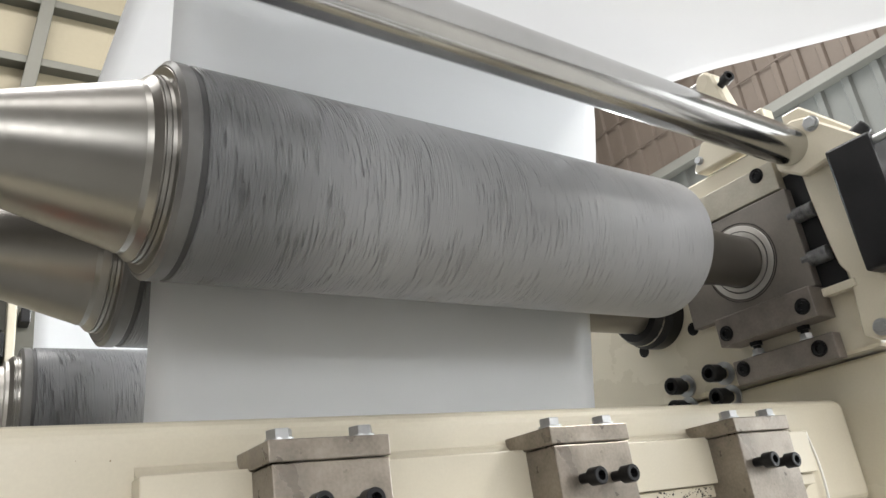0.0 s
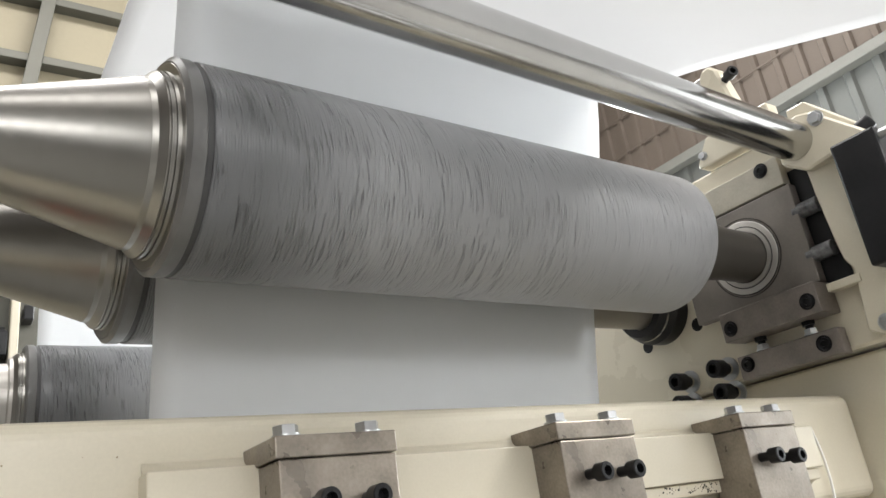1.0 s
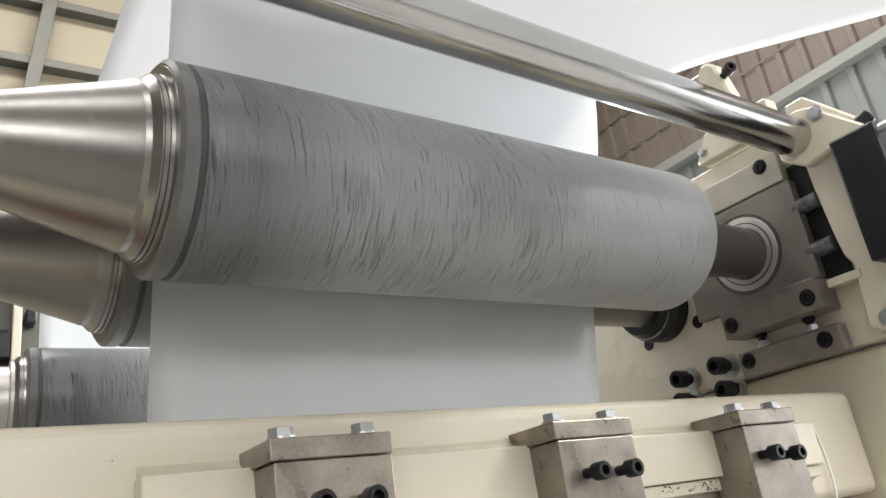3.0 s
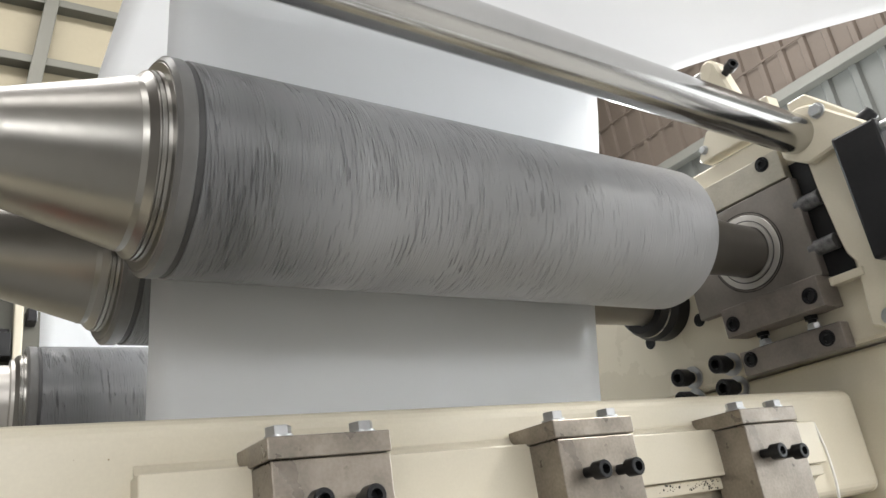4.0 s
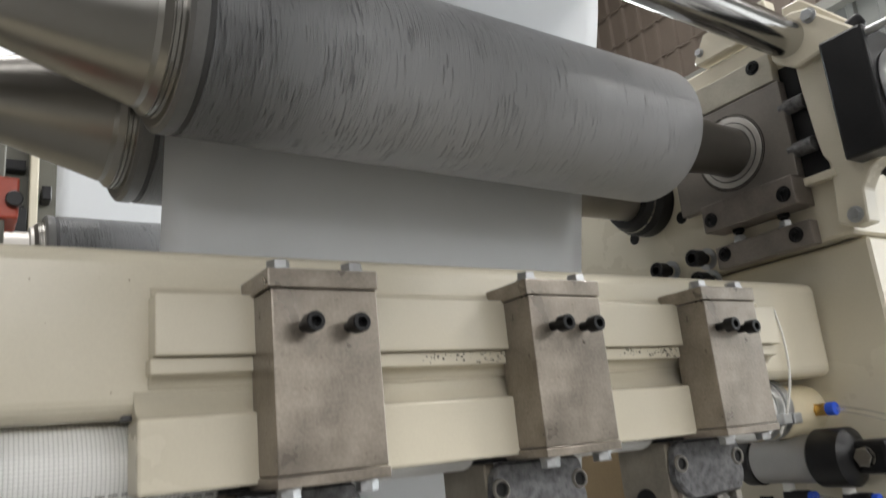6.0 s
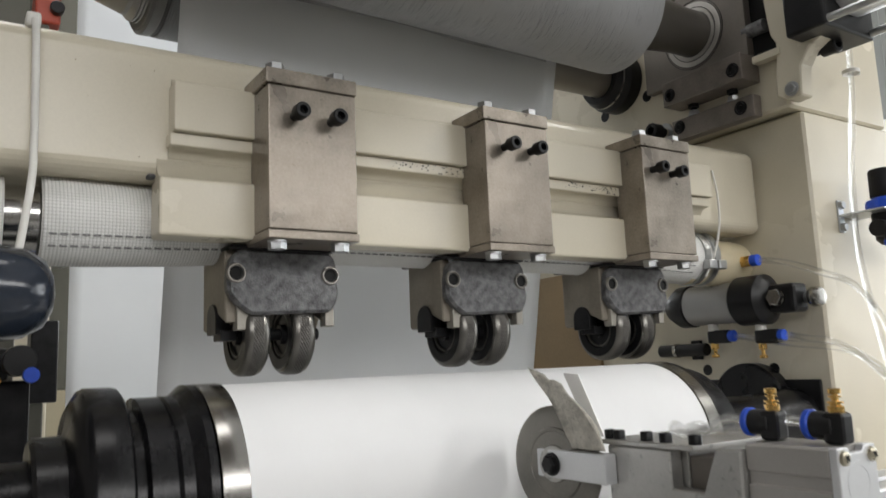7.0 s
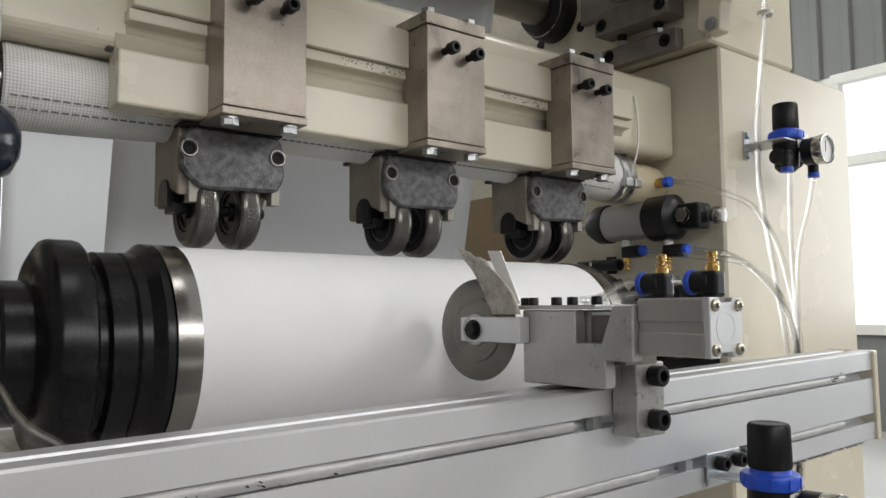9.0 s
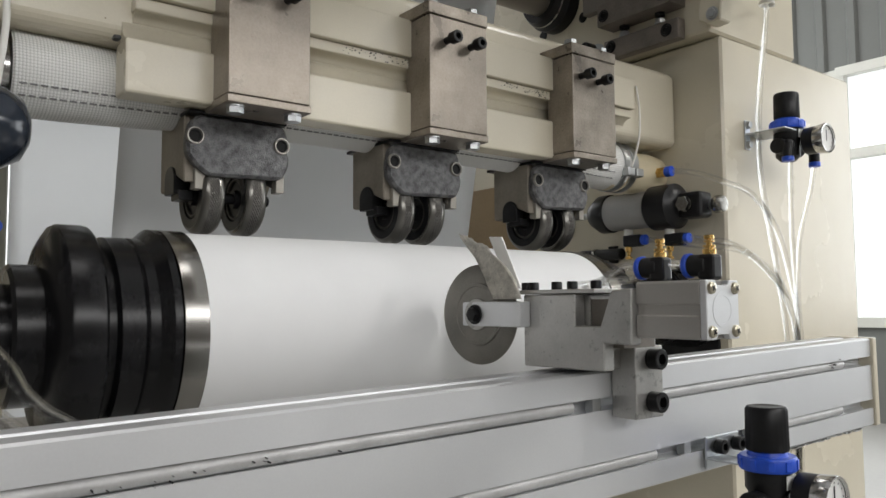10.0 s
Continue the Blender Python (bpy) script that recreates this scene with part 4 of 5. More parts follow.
sensor = thing("proximity_sensor", "black round sensor with a bright ring on the frame", "sensor")
part("body", rod(0.178, 0.275, 0.0105, "y", (0.818, 0, 1.034), 24), BLACK, sensor)
part("lock_ring", rod(0.236, 0.243, 0.0122, "y", (0.818, 0, 1.034), 24), BAND, sensor, "bright lock ring")
part("mount", box((0.8235, 0.195, 1.018), (0.8295, 0.215, 1.05), 0.001), OXIDE, sensor)

# ---- log of paper on its chuck ----
log = thing("paper_roll", "large white paper roll wound on a spindle", "paper roll", at=(0, 0.04, 0.9215))
part("paper", lathe([(-0.037, 0.0968), (0.2, 0.0972), (0.515, 0.0968)], "x", (0, 0, 0), 128), ROLLPAPER, log)
part("steel_band", lathe([(-0.0585, 0.09), (-0.0585, 0.0978), (-0.0575, 0.0985), (-0.037, 0.0985), (-0.036, 0.0965)], "x", (0, 0, 0), 128), BAND, log, "bright turned steel band")
part("chuck", lathe([(-0.060, 0.0965), (-0.0605, 0.0985), (-0.067, 0.0985), (-0.0735, 0.092), (-0.0765, 0.0895), (-0.085, 0.0895), (-0.087, 0.0875), (-0.089, 0.0895), (-0.108, 0.0895), (-0.110, 0.080), (-0.118, 0.080), (-0.119, 0.090), (-0.120, 0.0955), (-0.1225, 0.0985), (-0.127, 0.0995), (-0.146, 0.0995), (-0.150, 0.0975), (-0.154, 0.091), (-0.158, 0.083), (-0.160, 0.066), (-0.161, 0.0625), (-0.182, 0.0625), (-0.185, 0.059), (-0.185, 0.045), (-0.26, 0.045), (-0.26, 0)], "x", (0, 0, 0), 96), CHUCK, log, "black stepped expanding chuck")
part("steel_band", lathe([(0.515, 0.0965), (0.516, 0.0985), (0.536, 0.0985), (0.537, 0.09)], "x", (0, 0, 0), 96), BAND, log)
part("chuck", lathe([(0.536, 0.0985), (0.544, 0.0985), (0.552, 0.09), (0.58, 0.089), (0.585, 0.07), (0.60, 0.045), (0.75, 0.045), (0.80, 0.05), (0.828, 0.05)], "x", (0, 0, 0), 96), CHUCK, log, "black stepped expanding chuck")


# ---- aluminium rail across the front ----
RAIL = Matrix.Translation((0.3, -0.232, 0.8823)) @ pose(0, 0, 0, 0, -1.19, 0)
rail = thing("slide_rail", "silver anodised aluminium slotted rail", "rail", at=RAIL)
outline = [(0.002, 0.0), (0.024, 0.0), (0.025, -0.004), (0.035, -0.004), (0.036, 0.0), (0.058, 0.0), (0.06, -0.002), (0.06, -0.118), (0.058, -0.12), (0.002, -0.12), (0.0, -0.118)]
for zc in (-0.0905, -0.031):
    outline += [(0.0, zc - 0.006), (0.0035, zc - 0.006), (0.005, zc - 0.011), (0.011, zc - 0.011), (0.017, zc - 0.005), (0.017, zc + 0.005), (0.011, zc + 0.011), (0.005, zc + 0.011), (0.0035, zc + 0.006), (0.0, zc + 0.006)]
outline += [(0.0, -0.002)]
part("profile", prism(outline, -1.1, 0.545, "x", 0), ALU, rail)
part("end_plate", box((0.5452, -0.004, -0.121), (0.557, 0.062, 0.001), 0.002), CREAM, rail, "cream painted end plate")
cover = bmesh.new()
for x0, x1 in ((-1.0, -0.06), (0.06, 0.47)):
    lathe([(x0, 0), (x0, 0.0065), (x1, 0.0065), (x1, 0)], "x", (0, 0.0078, -0.031), 16, cover)
part("slot_cover", cover, SLOT, rail, "grey slot cover strip")
cover = bmesh.new()
lathe([(0.235, 0), (0.235, 0.0065), (0.46, 0.0065), (0.46, 0)], "x", (0, 0.0078, -0.0905), 16, cover)
lathe([(-0.5, 0), (-0.5, 0.0065), (0.06, 0.0065), (0.06, 0)], "x", (0, 0.0078, -0.0905), 16, cover)
part("slot_cover", cover, SLOT, rail)
for x, zc in ((-0.028, -0.031), (0.112, -0.0905)):
    part("slot_nut", box((x - 0.006, 0.002, zc - 0.0075), (x + 0.006, 0.012, zc + 0.0075), 0.001), ZINC, rail, "zinc slot nut")
dirt = bmesh.new()
for k in range(26):
    cx, cz = random.choice(((-0.47, -0.036), (-0.43, -0.034), (-0.385, -0.033), (-0.37, -0.032), (0.44, -0.029), (0.43, -0.03), (-0.30, -0.032)))
    r = 0.0002 + 0.0005 * random.random() ** 2
    x, z = cx + random.gauss(0, 0.009), cz + random.gauss(0, 0.0022)
    lathe([(-0.0025, 0), (-0.0025, r), (0.003, r * 1.1)], "y", (x, 0, z), 5, dirt)
tagged(part("dirt_specks", dirt, OXIDE, rail, "dark dirt specks"), kind="stuff")
under = bmesh.new()
for k in range(60):
    x = 0.2 + 0.3 * random.random()
    box((x, -0.001, -0.1205 - 0.002 * random.random()), (x + 0.012 * random.random() + 0.002, 0.004, -0.1195), 0, under)
tagged(part("burrs", under, SLOT, rail, "ragged sealant along the lower edge"), kind="stuff")

# ---- slitting knife unit ----
slitter = thing("slitter_unit", "machined aluminium slitting unit with round knife", "slitter")
part("side_plate", prism([(-0.171, 0.886), (-0.171, 0.955), (-0.2385, 0.955), (-0.2385, 0.926), (-0.268, 0.926), (-0.281, 0.958), (-0.303, 0.959), (-0.302, 0.911), (-0.272, 0.911), (-0.272, 0.8865)], 0.235, 0.249, "x", 0.0012), ALU_RAW, slitter, "spotted aluminium side plate")
part("block", box((0.2495, -0.2445, 0.8845), (0.345, -0.165, 0.9545), 0.0015), ALU_RAW, slitter)
part("notch_insert", box((0.2498, -0.282, 0.9065), (0.294, -0.2455, 0.95), 0.0008), GREYSTEEL, slitter)
part("top_plate", box((0.2345, -0.262, 0.9555), (0.345, -0.1635, 0.9595), 0.0006), ALU_RAW, slitter)
for y, x in ((-0.168, 0.243), (-0.178, 0.243), (-0.207, 0.245), (-0.227, 0.245), (-0.256, 0.245)):
    part("screw", lathe([(0.9595, 0), (0.9595, 0.0052), (0.966, 0.0052), (0.967, 0.0046), (0.967, 0.0026), (0.964, 0.0025), (0.964, 0)], "z", (x, y, 0), 16), OXIDE, slitter)
part("arm", box((0.221, -0.181, 0.9235), (0.2345, -0.088, 0.9485), 0.001), ALU, slitter, "silver knife arm")
KX, KY, KZ = 0.2225, -0.1145, 0.9355
knife = part("round_knife", lathe([(0, 0), (0, 0.0165), (0.001, 0.0170), (0.001, 0.0285), (0.0002, 0.0292), (0.0002, 0.0318), (0.002, 0.0325), (0.002, 0.046), (0.004, 0.0515), (0.005, 0.0515), (0.007, 0.046), (0.007, 0)], "x", (0, 0, 0), 96), ABRASIVE, slitter, "dull grey round knife")
knife.matrix_basis = pose(KX, KY, KZ, 0, 0, 7)
part("hub_disc", lathe([(-0.0008, 0.0), (-0.0008, 0.0155), (0.0004, 0.0162)], "x", (0, 0, 0), 48), ALU_RAW, knife, "paler hub disc")
bm = bmesh.new()
lathe([(0.2208, 0.0082), (0.2155, 0.0082), (0.214, 0.007), (0.214, 0.0)], "x", (0, KY, KZ), 6, bm, smooth=False)
lathe([(0.2212, 0.0), (0.2212, 0.0102), (0.2192, 0.0102), (0.2192, 0.0)], "x", (0, KY, KZ), 24, bm)
part("knife_bolt", bm, OXIDE, slitter)
part("scraper_blade", prism([(-0.121, 1.016), (-0.141, 1.0145), (-0.169, 0.9615), (-0.152, 0.9605)], 0.2345, 0.2357, "x", 0.0002), BLADE, slitter, "bright thin scraper blade")
tape = bmesh.new()
for layer in range(5):
    rows = []
    for k in range(13):
        f = k / 12
        cy = -0.161 + 0.054 * f - 0.010 * math.sin(math.pi * f) + 0.0015 * math.sin(5 * f + layer)
        cz = 0.951 + 0.058 * f
        half = 0.020 + 0.004 * f - 0.0018 * layer
        row = []
        for j in range(7):
            g = j / 6 * 2 - 1
            ragged = 0.006 * random.random() if k == 12 else 0.0
            row.append(tape.verts.new((0.2232 + 0.0016 * layer + 0.0014 * math.sin(9 * g + 4 * f + 2 * layer), cy - half * g + 0.0012 * random.random(), cz - 0.008 * g * f + ragged)))
        rows.append(row)
    for p, q in zip(rows, rows[1:]):
        for j in range(6):
            tape.faces.new((p[j], p[j + 1], q[j + 1], q[j])).smooth = True
tape_ob = part("torn_tape", tape, TAPE, slitter, "torn layers of pale fibrous tape")
so = tape_ob.modifiers.new("thickness", "SOLIDIFY")
so.thickness = 0.0006

clamp = thing("rail_clamp", "machined aluminium clamp plate on the rail", "clamp")
part("plate", box((0.290, -0.262, 0.838), (0.3315, -0.2335, 0.906), 0.0015), ALU_RAW, clamp)
for z in (0.8935, 0.8535):
    socket_screw(0.0098, 0.0125, 0.006, 0.006, parent=clamp, at=pose(0.3135, -0.2625, z))

block_cyl = thing("compact_cylinder", "grey aluminium compact air cylinder with brass throttles", "air cylinder")
X0, X1, Z0, Z1, YN, YF = 0.2405, 0.2855, 0.917, 0.9645, -0.365, -0.3035
cx, cz = (X0 + X1) / 2, (Z0 + Z1) / 2
G0, G1 = Z0 + 0.0185, Z0 + 0.0285
part("body", prism([(X0 + 0.002, Z0), (X1 - 0.002, Z0), (X1, Z0 + 0.002), (X1, Z1 - 0.002), (X1 - 0.002, Z1), (X0 + 0.002, Z1), (X0, Z1 - 0.002), (X0, G1), (X0 + 0.0022, G1 - 0.0008), (X0 + 0.0022, G0 + 0.0008), (X0, G0), (X0, Z0 + 0.002)], YN, YF, "y", 0.0004), ALU_CYL, block_cyl)
face = [(X0, Z0), (X0 + 0.013, Z0), (X0 + 0.015, Z0 + 0.004), (X1 - 0.015, Z0 + 0.004), (X1 - 0.013, Z0), (X1, Z0), (X1, Z1), (X1 - 0.013, Z1), (X1 - 0.015, Z1 - 0.004), (X0 + 0.015, Z1 - 0.004), (X0 + 0.013, Z1), (X0, Z1)]
part("end_cover", prism(face, YN - 0.0065, YN - 0.0002, "y", 0.0007), ALU, block_cyl, "pale end cover")
YE = YN - 0.0065
part("end_disc", lathe([(YE, 0.0185), (YE + 0.0015, 0.0178), (YE + 0.0015, 0.015), (YE - 0.0002, 0.0145), (YE - 0.0002, 0.011), (YE + 0.0008, 0.0105), (YE + 0.0008, 0.0)], "y", (cx, 0, cz), 40), ALU, block_cyl)
for x in (X0 + 0.006, X1 - 0.006):
    for z in (Z0 + 0.0065, Z1 - 0.0065):
        bm = lathe([(YE, 0.0050), (YE - 0.0022, 0.0045), (YE - 0.003, 0.003), (YE - 0.003, 0.0014), (YE - 0.0015, 0.0012), (YE - 0.0015, 0)], "y", (x, 0, z), 18)
        sc = part("screw", bm, YELLOWZINC, block_cyl, "yellowed cross-head screw")
        for a in (35, 125):
            cut = part("cross_slot", box((-0.0026, -0.0003, -0.0006), (0.0026, 0.0003, 0.0006), 0), OXIDE, sc)
            cut.matrix_basis = pose(x, YE - 0.0029, z, 0, a, 0)
for y in (-0.3125, -0.3605):
    k, zb = 0.88, Z1
    e = part("throttle", box((cx - 0.0075, y - 0.0075, zb + 0.0002), (cx + 0.0075, y + 0.0075, zb + 0.0215), 0.003), BLACK, block_cyl, "black elbow throttle valve")
    part("elbow", rod(y, y + 0.017, 0.0092, "y", (cx, 0, zb + 0.0125), 20), BLACK, e)
    part("release_ring", rod(y + 0.0165, y + 0.0215, 0.0104, "y", (cx, 0, zb + 0.0125), 20), BLUE, e, "blue release ring")
    profile = [(0.0212, 0.0054), (0.0255, 0.0054), (0.0258, 0.0036), (0.0268, 0.0036), (0.0271, 0.0052), (0.0285, 0.0052), (0.0288, 0.0024), (0.0308, 0.0024), (0.0311, 0.0042), (0.0322, 0.0042), (0.0325, 0.0022), (0.0332, 0.0022), (0.0335, 0.0042), (0.0368, 0.0042), (0.0372, 0.0026), (0.0372, 0)]
    part("regulating_screw", lathe([(zb + h, r) for h, r in profile], "z", (cx, y, 0), 14), BRASS, e, "brass regulating screw")


# ---- air pressure regulators ----
def regulator(x, y, z, label, k=1.0):
    ob = thing("pressure_regulator", label, "pressure regulator", "air regulators", at=(x, y, z))
    bm = bmesh.new()
    n = 44
    lathe([(0.018 * k, 0.0), (0.018 * k, 0.0185 * k), (0.02 * k, 0.0192 * k), (0.0570 * k, 0.0186 * k), (0.060 * k, 0.0170 * k), (0.0605 * k, 0.012 * k), (0.0600 * k, 0.011 * k), (0.0600 * k, 0.0)], "z", (0, 0, 0), n, bm)
    for v in bm.verts:
        r = math.hypot(v.co.x, v.co.y)
        if r > 0.0165 * k:
            a = math.atan2(v.co.y, v.co.x)
            f = 1 + 0.05 * (1 if int(round(a / (2 * math.pi) * n)) % 2 else -1)
            v.co.x, v.co.y = v.co.x * f, v.co.y * f
    part("knob", bm, BLACK, ob, "black ribbed pressure knob")
    bm = bmesh.new()
    lathe([(0.0, 0.02 * k), (0.0, 0.0255 * k), (0.002 * k, 0.0265 * k), (0.0115 * k, 0.0265 * k), (0.0135 * k, 0.0255 * k), (0.0135 * k, 0.019 * k), (0.0175 * k, 0.018 * k)], "z", (0, 0, 0), 32, bm)
    part("lock_ring", bm, BLUE, ob, "blue lock ring")
    for a in range(10):
        b = part("grip", box((0.0262 * k, -0.003 * k, 0.002 * k), (0.0276 * k, 0.003 * k, 0.0115 * k), 0.0004), BLUE, ob)
        b.matrix_basis = pose(0, 0, 0, 0, 0, 36 * a)
    part("body", lathe([(0.0, 0.0215 * k), (-0.018 * k, 0.0215 * k), (-0.022 * k, 0.019 * k), (-0.045 * k, 0.019 * k), (-0.052 * k, 0.012 * k), (-0.052 * k, 0)], "z", (0, 0, 0), 12), BLACK, ob)
    part("port", rod(-0.034 * k, 0.034 * k, 0.0125 * k, "x", (0, 0, -0.03 * k), 24), BLACK, ob)
    g = part("gauge", lathe([(-0.018 * k, 0.006 * k), (-0.024 * k, 0.006 * k), (-0.026 * k, 0.0215 * k), (-0.046 * k, 0.0225 * k)], "y", (0.012 * k, 0, -0.022 * k), 40), BLACK, ob, "round pressure gauge")
    part("bezel", lathe([(-0.044 * k, 0.0226 * k), (-0.058 * k, 0.0238 * k), (-0.060 * k, 0.0232 * k), (-0.0595 * k, 0.0212 * k), (-0.0575 * k, 0.0208 * k)], "y", (0.012 * k, 0, -0.022 * k), 40), CHROME, g, "bright bezel")
    part("dial", lathe([(-0.0565 * k, 0.021 * k), (-0.0565 * k, 0)], "y", (0.012 * k, 0, -0.022 * k), 40), DIAL, g, "white dial")
    nd = bmesh.new()
    box((0.0112 * k, -0.0572 * k, -0.026 * k), (0.0128 * k, -0.0568 * k, -0.008 * k), 0, nd)
    for a in range(11):
        t = radians(225 - 27 * a)
        c = Vector((0.012 * k + 0.017 * k * math.cos(t), -0.057 * k, -0.022 * k + 0.017 * k * math.sin(t)))
        box(c - Vector((0.0005, 0.0001, 0.0008)) * k, c + Vector((0.0005, 0.0001, 0.0008)) * k, 0, nd)
    part("dial_marks", nd, OXIDE, g)
    part("name_plate", box((-0.006 * k, -0.0221 * k, -0.016 * k), (0.010 * k, -0.0212 * k, -0.003 * k), 0.0002), DIAL, ob, "small pale name plate")
    return ob


reg_a = regulator(0.935, -0.078, 1.231, "black and blue pressure regulator on the frame", 1.02)
part("bracket", box((-0.045, 0.0485, -0.03), (-0.03, 0.0515, 0.02), 0.001), BRIGHTZINC, reg_a)
part("bracket_shelf", box((-0.045, -0.02, -0.006), (0.02, 0.0515, -0.003), 0.001), BRIGHTZINC, reg_a)
for zz in (0.012, -0.022):
    b = part("hex_bolt", hex_bolt(0.006, 0.006, 0.007), ZINC, reg_a)
    b.matrix_basis = pose(-0.038, 0.0485, zz, 90, 0, 0)
for dx, zz in ((-0.012, 0.0), (0.026, -0.002)):
    e = part("push_fitting", hose([(dx * 1.6, -0.012, -0.028), (dx * 2.2, -0.014, -0.032), (dx * 2.3, -0.014, -0.052)], 0.009), BLACK, reg_a, "black push fitting")
    part("release_ring", rod(-0.050, -0.058, 0.0095, "z", (dx * 2.3, -0.014, 0), 20), BLUE, e, "blue release ring")

reg_b = regulator(0.447, -0.300, 0.779, "black and blue pressure regulator on the rail", 1.04)
br = Matrix.Translation((-0.447, 0.300, -0.786 + 0.004))
part("bracket", box((0.437, -0.2365, 0.772), (0.500, -0.234, 0.806), 0.004), BRIGHTZINC, reg_b).matrix_basis = br
part("bracket_shelf", box((0.437, -0.315, 0.7822), (0.468, -0.234, 0.7846), 0.0008), BRIGHTZINC, reg_b).matrix_basis = br
for x in (0.455, 0.488):
    socket_screw(0.0078, 0.010, 0.005, 0.004, parent=reg_b, at=br @ pose(x, -0.2385, 0.795))

# ---- hoses ----
TUBES = [
    [(0.793, 0.05, 1.166), (0.785, 0.0, 1.155), (0.80, -0.045, 1.135), (0.854, -0.06, 1.117), (0.918, -0.06, 1.07), (0.956, -0.06, 1.002), (0.984, -0.06, 0.91), (0.985, -0.058, 0.8), (0.98, -0.055, 0.6)],
    [(0.782, 0.006, 1.050), (0.775, -0.03, 1.043), (0.79, -0.055, 1.037), (0.862, -0.06, 1.014), (0.927, -0.06, 0.979), (0.966, -0.06, 0.916), (0.972, -0.06, 0.85), (0.97, -0.055, 0.6)],
    [(0.782, 0.095, 1.053), (0.770, 0.0, 1.038), (0.80, -0.066, 1.026), (0.862, -0.07, 1.000), (0.917, -0.07, 0.962), (0.955, -0.068, 0.905), (0.965, -0.066, 0.85), (0.96, -0.06, 0.6)],
    [(0.915, -0.092, 1.18), (0.925, -0.085, 1.12), (0.943, -0.075, 1.05), (0.958, -0.07, 0.97), (0.962, -0.068, 0.85), (0.955, -0.06, 0.6)],
    [(0.995, -0.092, 1.18), (0.99, -0.085, 1.13), (0.968, -0.075, 1.05), (0.966, -0.07, 0.96), (0.974, -0.068, 0.85), (0.965, -0.06, 0.6)],
    [(0.95, -0.045, 1.70), (0.925, -0.055, 1.458), (0.902, -0.06, 1.355), (0.885, -0.055, 1.256), (0.9, -0.05, 1.15), (0.93, -0.055, 1.0), (0.948, -0.06, 0.85), (0.945, -0.06, 0.6)],
    [(0.97, -0.04, 1.70), (0.938, -0.05, 1.46), (0.915, -0.05, 1.36), (0.9, -0.05, 1.25), (0.905, -0.045, 1.15), (0.935, -0.05, 1.0), (0.955, -0.055, 0.85), (0.95, -0.055, 0.6)],
    [(0.263, -0.292, 0.977), (0.262, -0.276, 0.979), (0.261, -0.262, 0.974), (0.260, -0.250, 0.967), (0.262, -0.235, 0.9645), (0.285, -0.20, 0.9645), (0.33, -0.165, 0.9645), (0.39, -0.13, 0.95)],
    [(0.263, -0.340, 0.977), (0.266, -0.325, 0.979), (0.276, -0.30, 0.975), (0.279, -0.275, 0.9695), (0.280, -0.25, 0.9665), (0.30, -0.205, 0.9655), (0.36, -0.17, 0.962), (0.41, -0.13, 0.95)],
    [(-0.32, -0.15, 1.02), (-0.25, -0.15, 0.955), (-0.210, -0.15, 0.913), (-0.197, -0.15, 0.892), (-0.185, -0.15, 0.879), (-0.169, -0.15, 0.868), (-0.14, -0.15, 0.85)],
    [(-0.33, -0.14, 0.98), (-0.27, -0.145, 0.93), (-0.224, -0.147, 0.893), (-0.212, -0.147, 0.879), (-0.198, -0.147, 0.866), (-0.17, -0.147, 0.845)],
]
for n_, pts in enumerate(TUBES):
    r = 0.0052 if n_ in (0, 1, 2, 9, 10) else 0.004
    tube = tagged(part("air_tube", hose(pts, r, 12, 10, r * 0.66), TUBE), "clear plastic air tube", "air tube", "clear air tubes")
    tube.visible_shadow = False

strap = thing("hanging_strap", "white nylon strap hanging over the beam", "strap")
part("strap_band", hose([(-0.192, 0.075, 1.345), (-0.190, 0.056, 1.338), (-0.189, 0.05, 1.30), (-0.188, 0.05, 1.23), (-0.190, 0.035, 1.19), (-0.198, 0.02, 1.13)], 0.0032), NYLON, strap)
part("knot", box((-0.197, 0.058, 1.336), (-0.185, 0.08, 1.350), 0.003), NYLON, strap)
tie = thing("cable_tie", "white cable tie by the beam end", "cable tie")
part("tie_band", hose([(0.716, 0.059, 1.300), (0.718, 0.055, 1.26), (0.717, 0.056, 1.215), (0.709, 0.064, 1.170), (0.700, 0.075, 1.14)], 0.0017), NYLON, tie)

tube_tie = thing("cable_tie", "white cable tie bundling the clear tubes", "cable tie")
part("tie_band", lathe([(1.452, 0.0115), (1.452, 0.0128), (1.458, 0.0128), (1.458, 0.0115)], "z", (0.9315, -0.0525, 0), 24), NYLON, tube_tie)
part("tie_head", box((0.942, -0.058, 1.4515), (0.949, -0.049, 1.4585), 0.001), NYLON, tube_tie)

# ---- things at the near end of the beam ----
motor_end = tagged(part("motor_end", lathe([(-0.5, 0.036), (-0.215, 0.037), (-0.195, 0.034), (-0.181, 0.026), (-0.175, 0.014), (-0.173, 0.0)], "x", (0, 0.0, 1.095), 48), NAVY), "dark navy rounded knob at the beam", "machine knob")
valve = thing("valve_block", "black air valve with brass fitting", "air valve")
part("body", box((-0.36, 0.28, 1.03), (-0.185, 0.34, 1.065), 0.006), BLACK, valve)
part("cap", rod(0.24, 0.3, 0.016, "y", (-0.178, 0, 1.05), 24), BLACK, valve)
part("fitting", rod(0.26, 0.28, 0.012, "y", (-0.205, 0, 1.03), 6), BRASS, valve, "brass fitting")
part("stem", box((-0.2, 0.28, 0.0), (-0.165, 0.33, 1.03), 0.004), OXIDE, valve)
part("blue_ring", rod(0.235, 0.25, 0.008, "y", (-0.168, 0, 1.035), 16), BLUE, valve, "blue release ring")
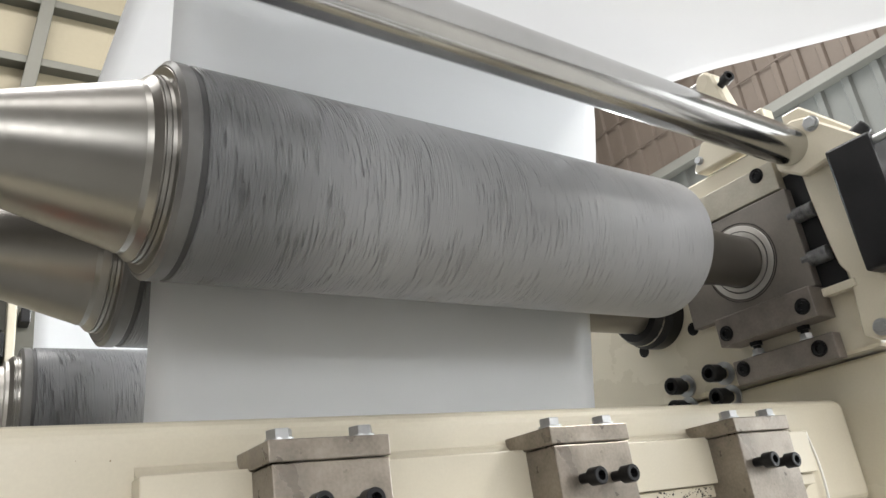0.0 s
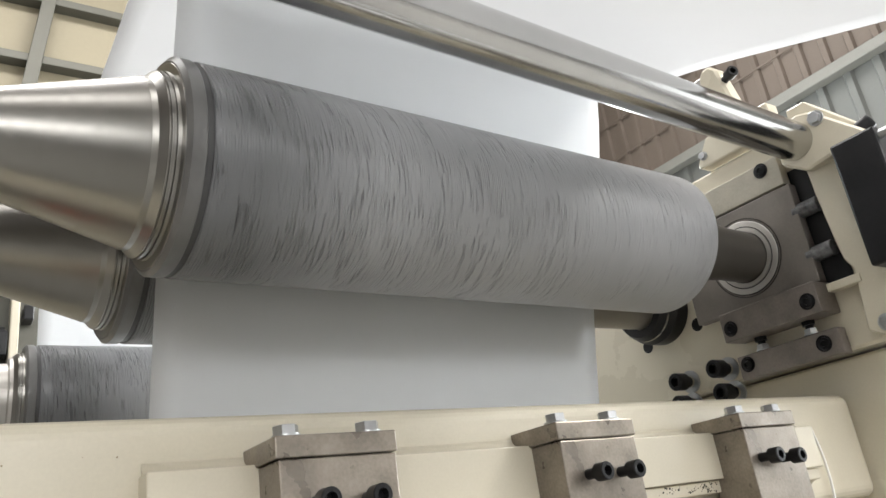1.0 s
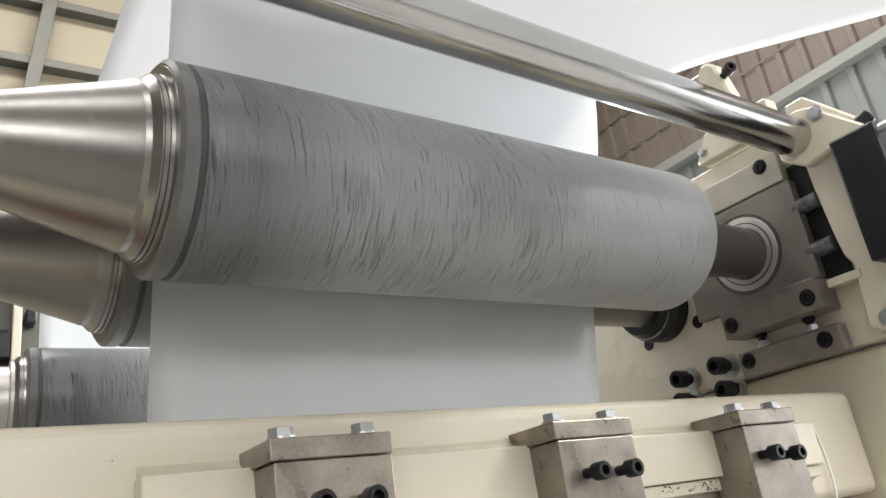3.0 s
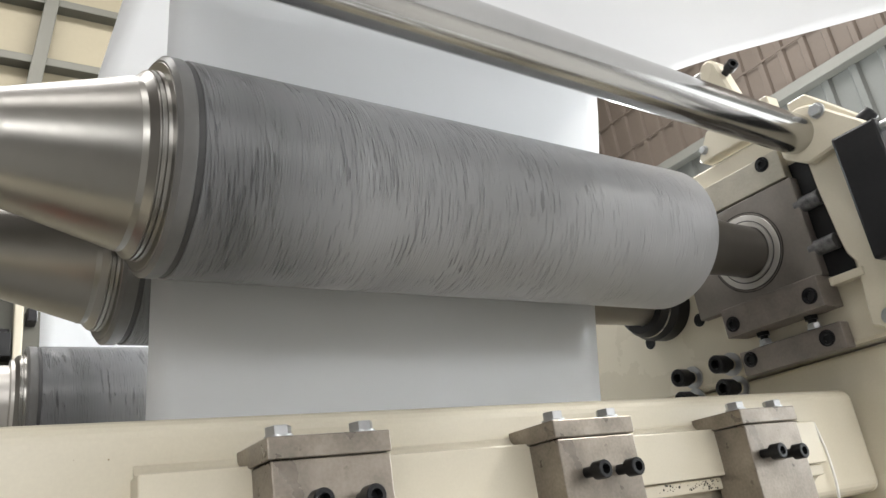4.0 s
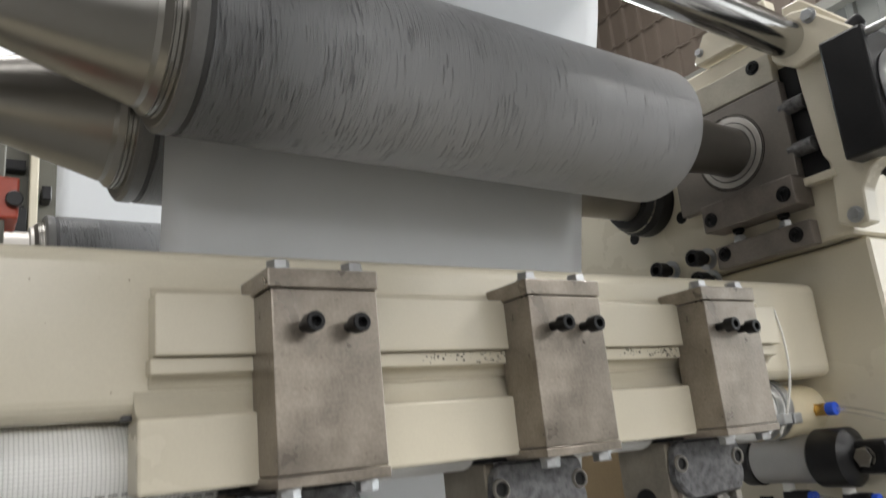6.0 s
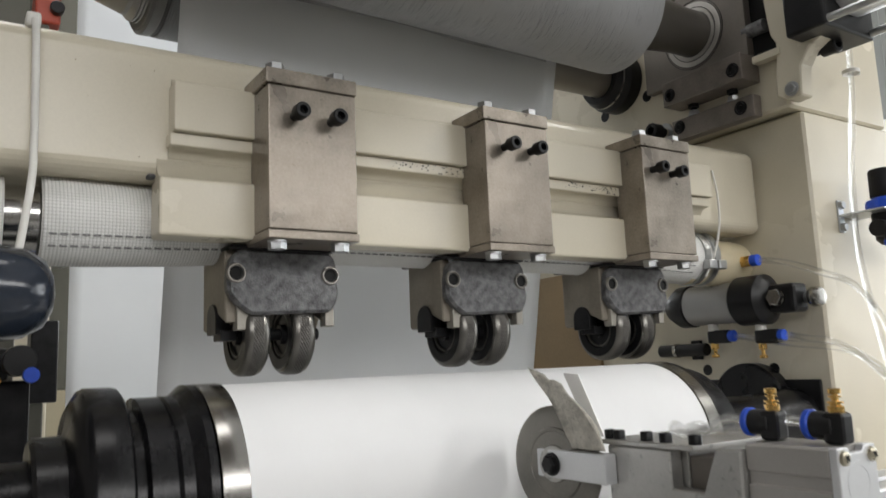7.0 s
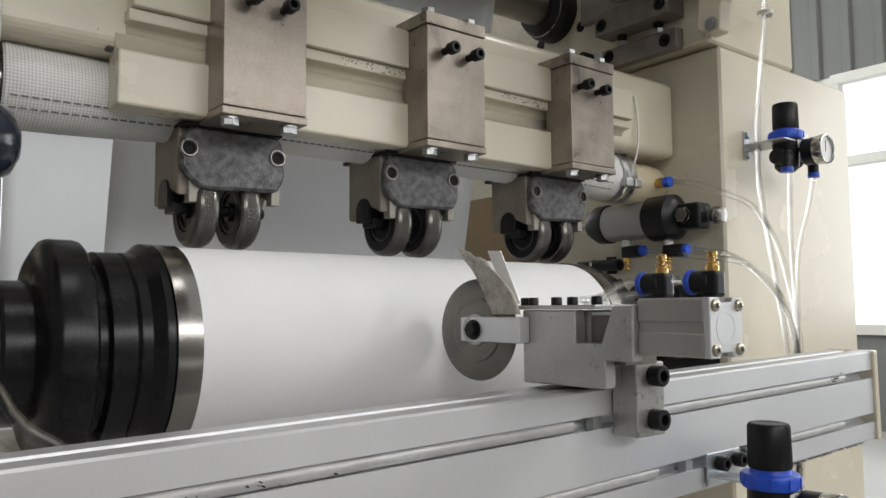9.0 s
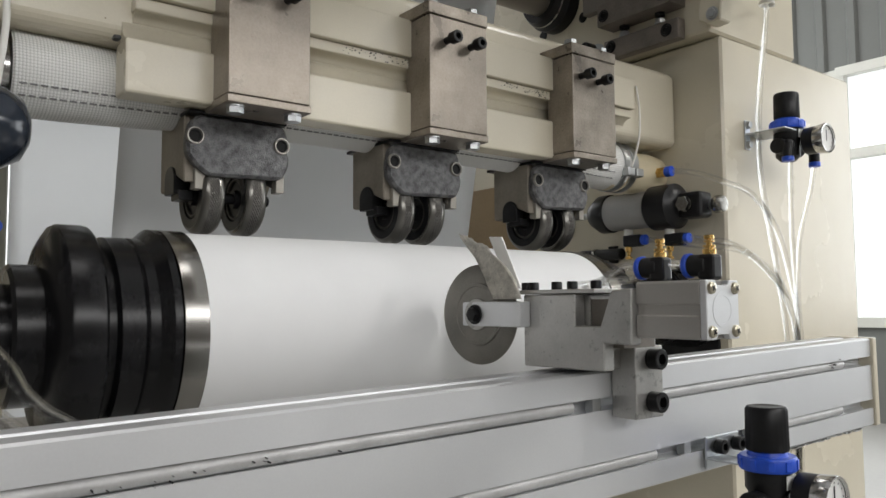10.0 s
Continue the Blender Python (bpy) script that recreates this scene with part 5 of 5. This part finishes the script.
far_box = thing("limit_switch", "red limit switch box standing on the beam", "switch box")
part("case", box((-0.182, 0.18, 1.394), (-0.158, 0.225, 1.432), 0.002), RED, far_box)
part("button", rod(0.172, 0.181, 0.007, "y", (-0.162, 0, 1.41), 20), OXIDE, far_box)
part("stem", box((-0.178, 0.185, 1.341), (-0.168, 0.197, 1.394), 0.001), STEELGREY, far_box)
part("plate", box((-0.215, 0.18, 1.341), (-0.185, 0.19, 1.44), 0.002), STEELGREY, far_box)
rear_stand = thing("rear_stand", "dark steel stand of the unit behind", "stand")
part("post", box((-0.16, 1.34, 0), (-0.115, 1.4, 1.98), 0.004), STEELGREY, rear_stand)
part("box", box((-0.09, 1.24, 0.98), (-0.035, 1.33, 1.16), 0.004), OXIDE, rear_stand)
part("foot", box((-0.09, 1.26, 0.0), (-0.06, 1.30, 0.98), 0.003), STEELGREY, rear_stand)
part("panel", box((-1.0, 1.6, 0.0), (-0.02, 1.68, 1.56), 0.004), CREAM, rear_stand, "cream machine panel")
part("rail", box((-1.0, 1.5, 1.62), (-0.05, 1.56, 1.7), 0.004), STEELGREY, rear_stand)
part("cabinet", box((-1.4, 1.72, 1.0), (0.05, 2.0, 2.35), 0.006), STEELGREY, rear_stand, "grey machine cabinet")
for k in range(3):
    part("cross_bar", box((-1.0, 1.68, 1.74 + 0.13 * k), (-0.05, 1.715, 1.77 + 0.13 * k), 0.003), OXIDE, rear_stand)
part("pillar", box((-0.042, 1.66, 1.56), (-0.02, 1.715, 2.2), 0.004), CREAM, rear_stand)
part("switch_box", box((-0.085, 1.66, 1.82), (-0.045, 1.715, 1.885), 0.003), BLACK, rear_stand)
part("switch_box", box((-0.012, 1.66, 1.915), (0.012, 1.715, 1.955), 0.003), BLACK, rear_stand)
part("shelf", box((-0.6, 1.25, 1.2), (-0.05, 1.4, 1.24), 0.003), CREAM, rear_stand)
lower_idler = thing("idler_roller", "small steel idler roller under the rear web", "roller")
part("tube", rod(-0.15, 0.80, 0.03, "x", (0, 1.065, 0.69), 32), DULLSTEEL, lower_idler)
part("bearing_stand", box((0.72, 1.03, 0.0), (0.78, 1.10, 0.68), 0.004), CREAM, lower_idler)


# ---- movement ----
def motions():
    turn_rows = [k * 0.2 for k in range(51)]
    for ob, base, degrees in ((emboss_roller, emboss_roller.matrix_basis.copy(), 62.0), (nip_roller, nip_roller.matrix_basis.copy(), -62.0), (rear_roller, rear_roller.matrix_basis.copy(), 62.0), (log, log.matrix_basis.copy(), -62.0)):
        walk(ob, [(t, base @ pose(0, 0, 0, degrees * t / 0.2, 0, 0)) for t in turn_rows])


motions()
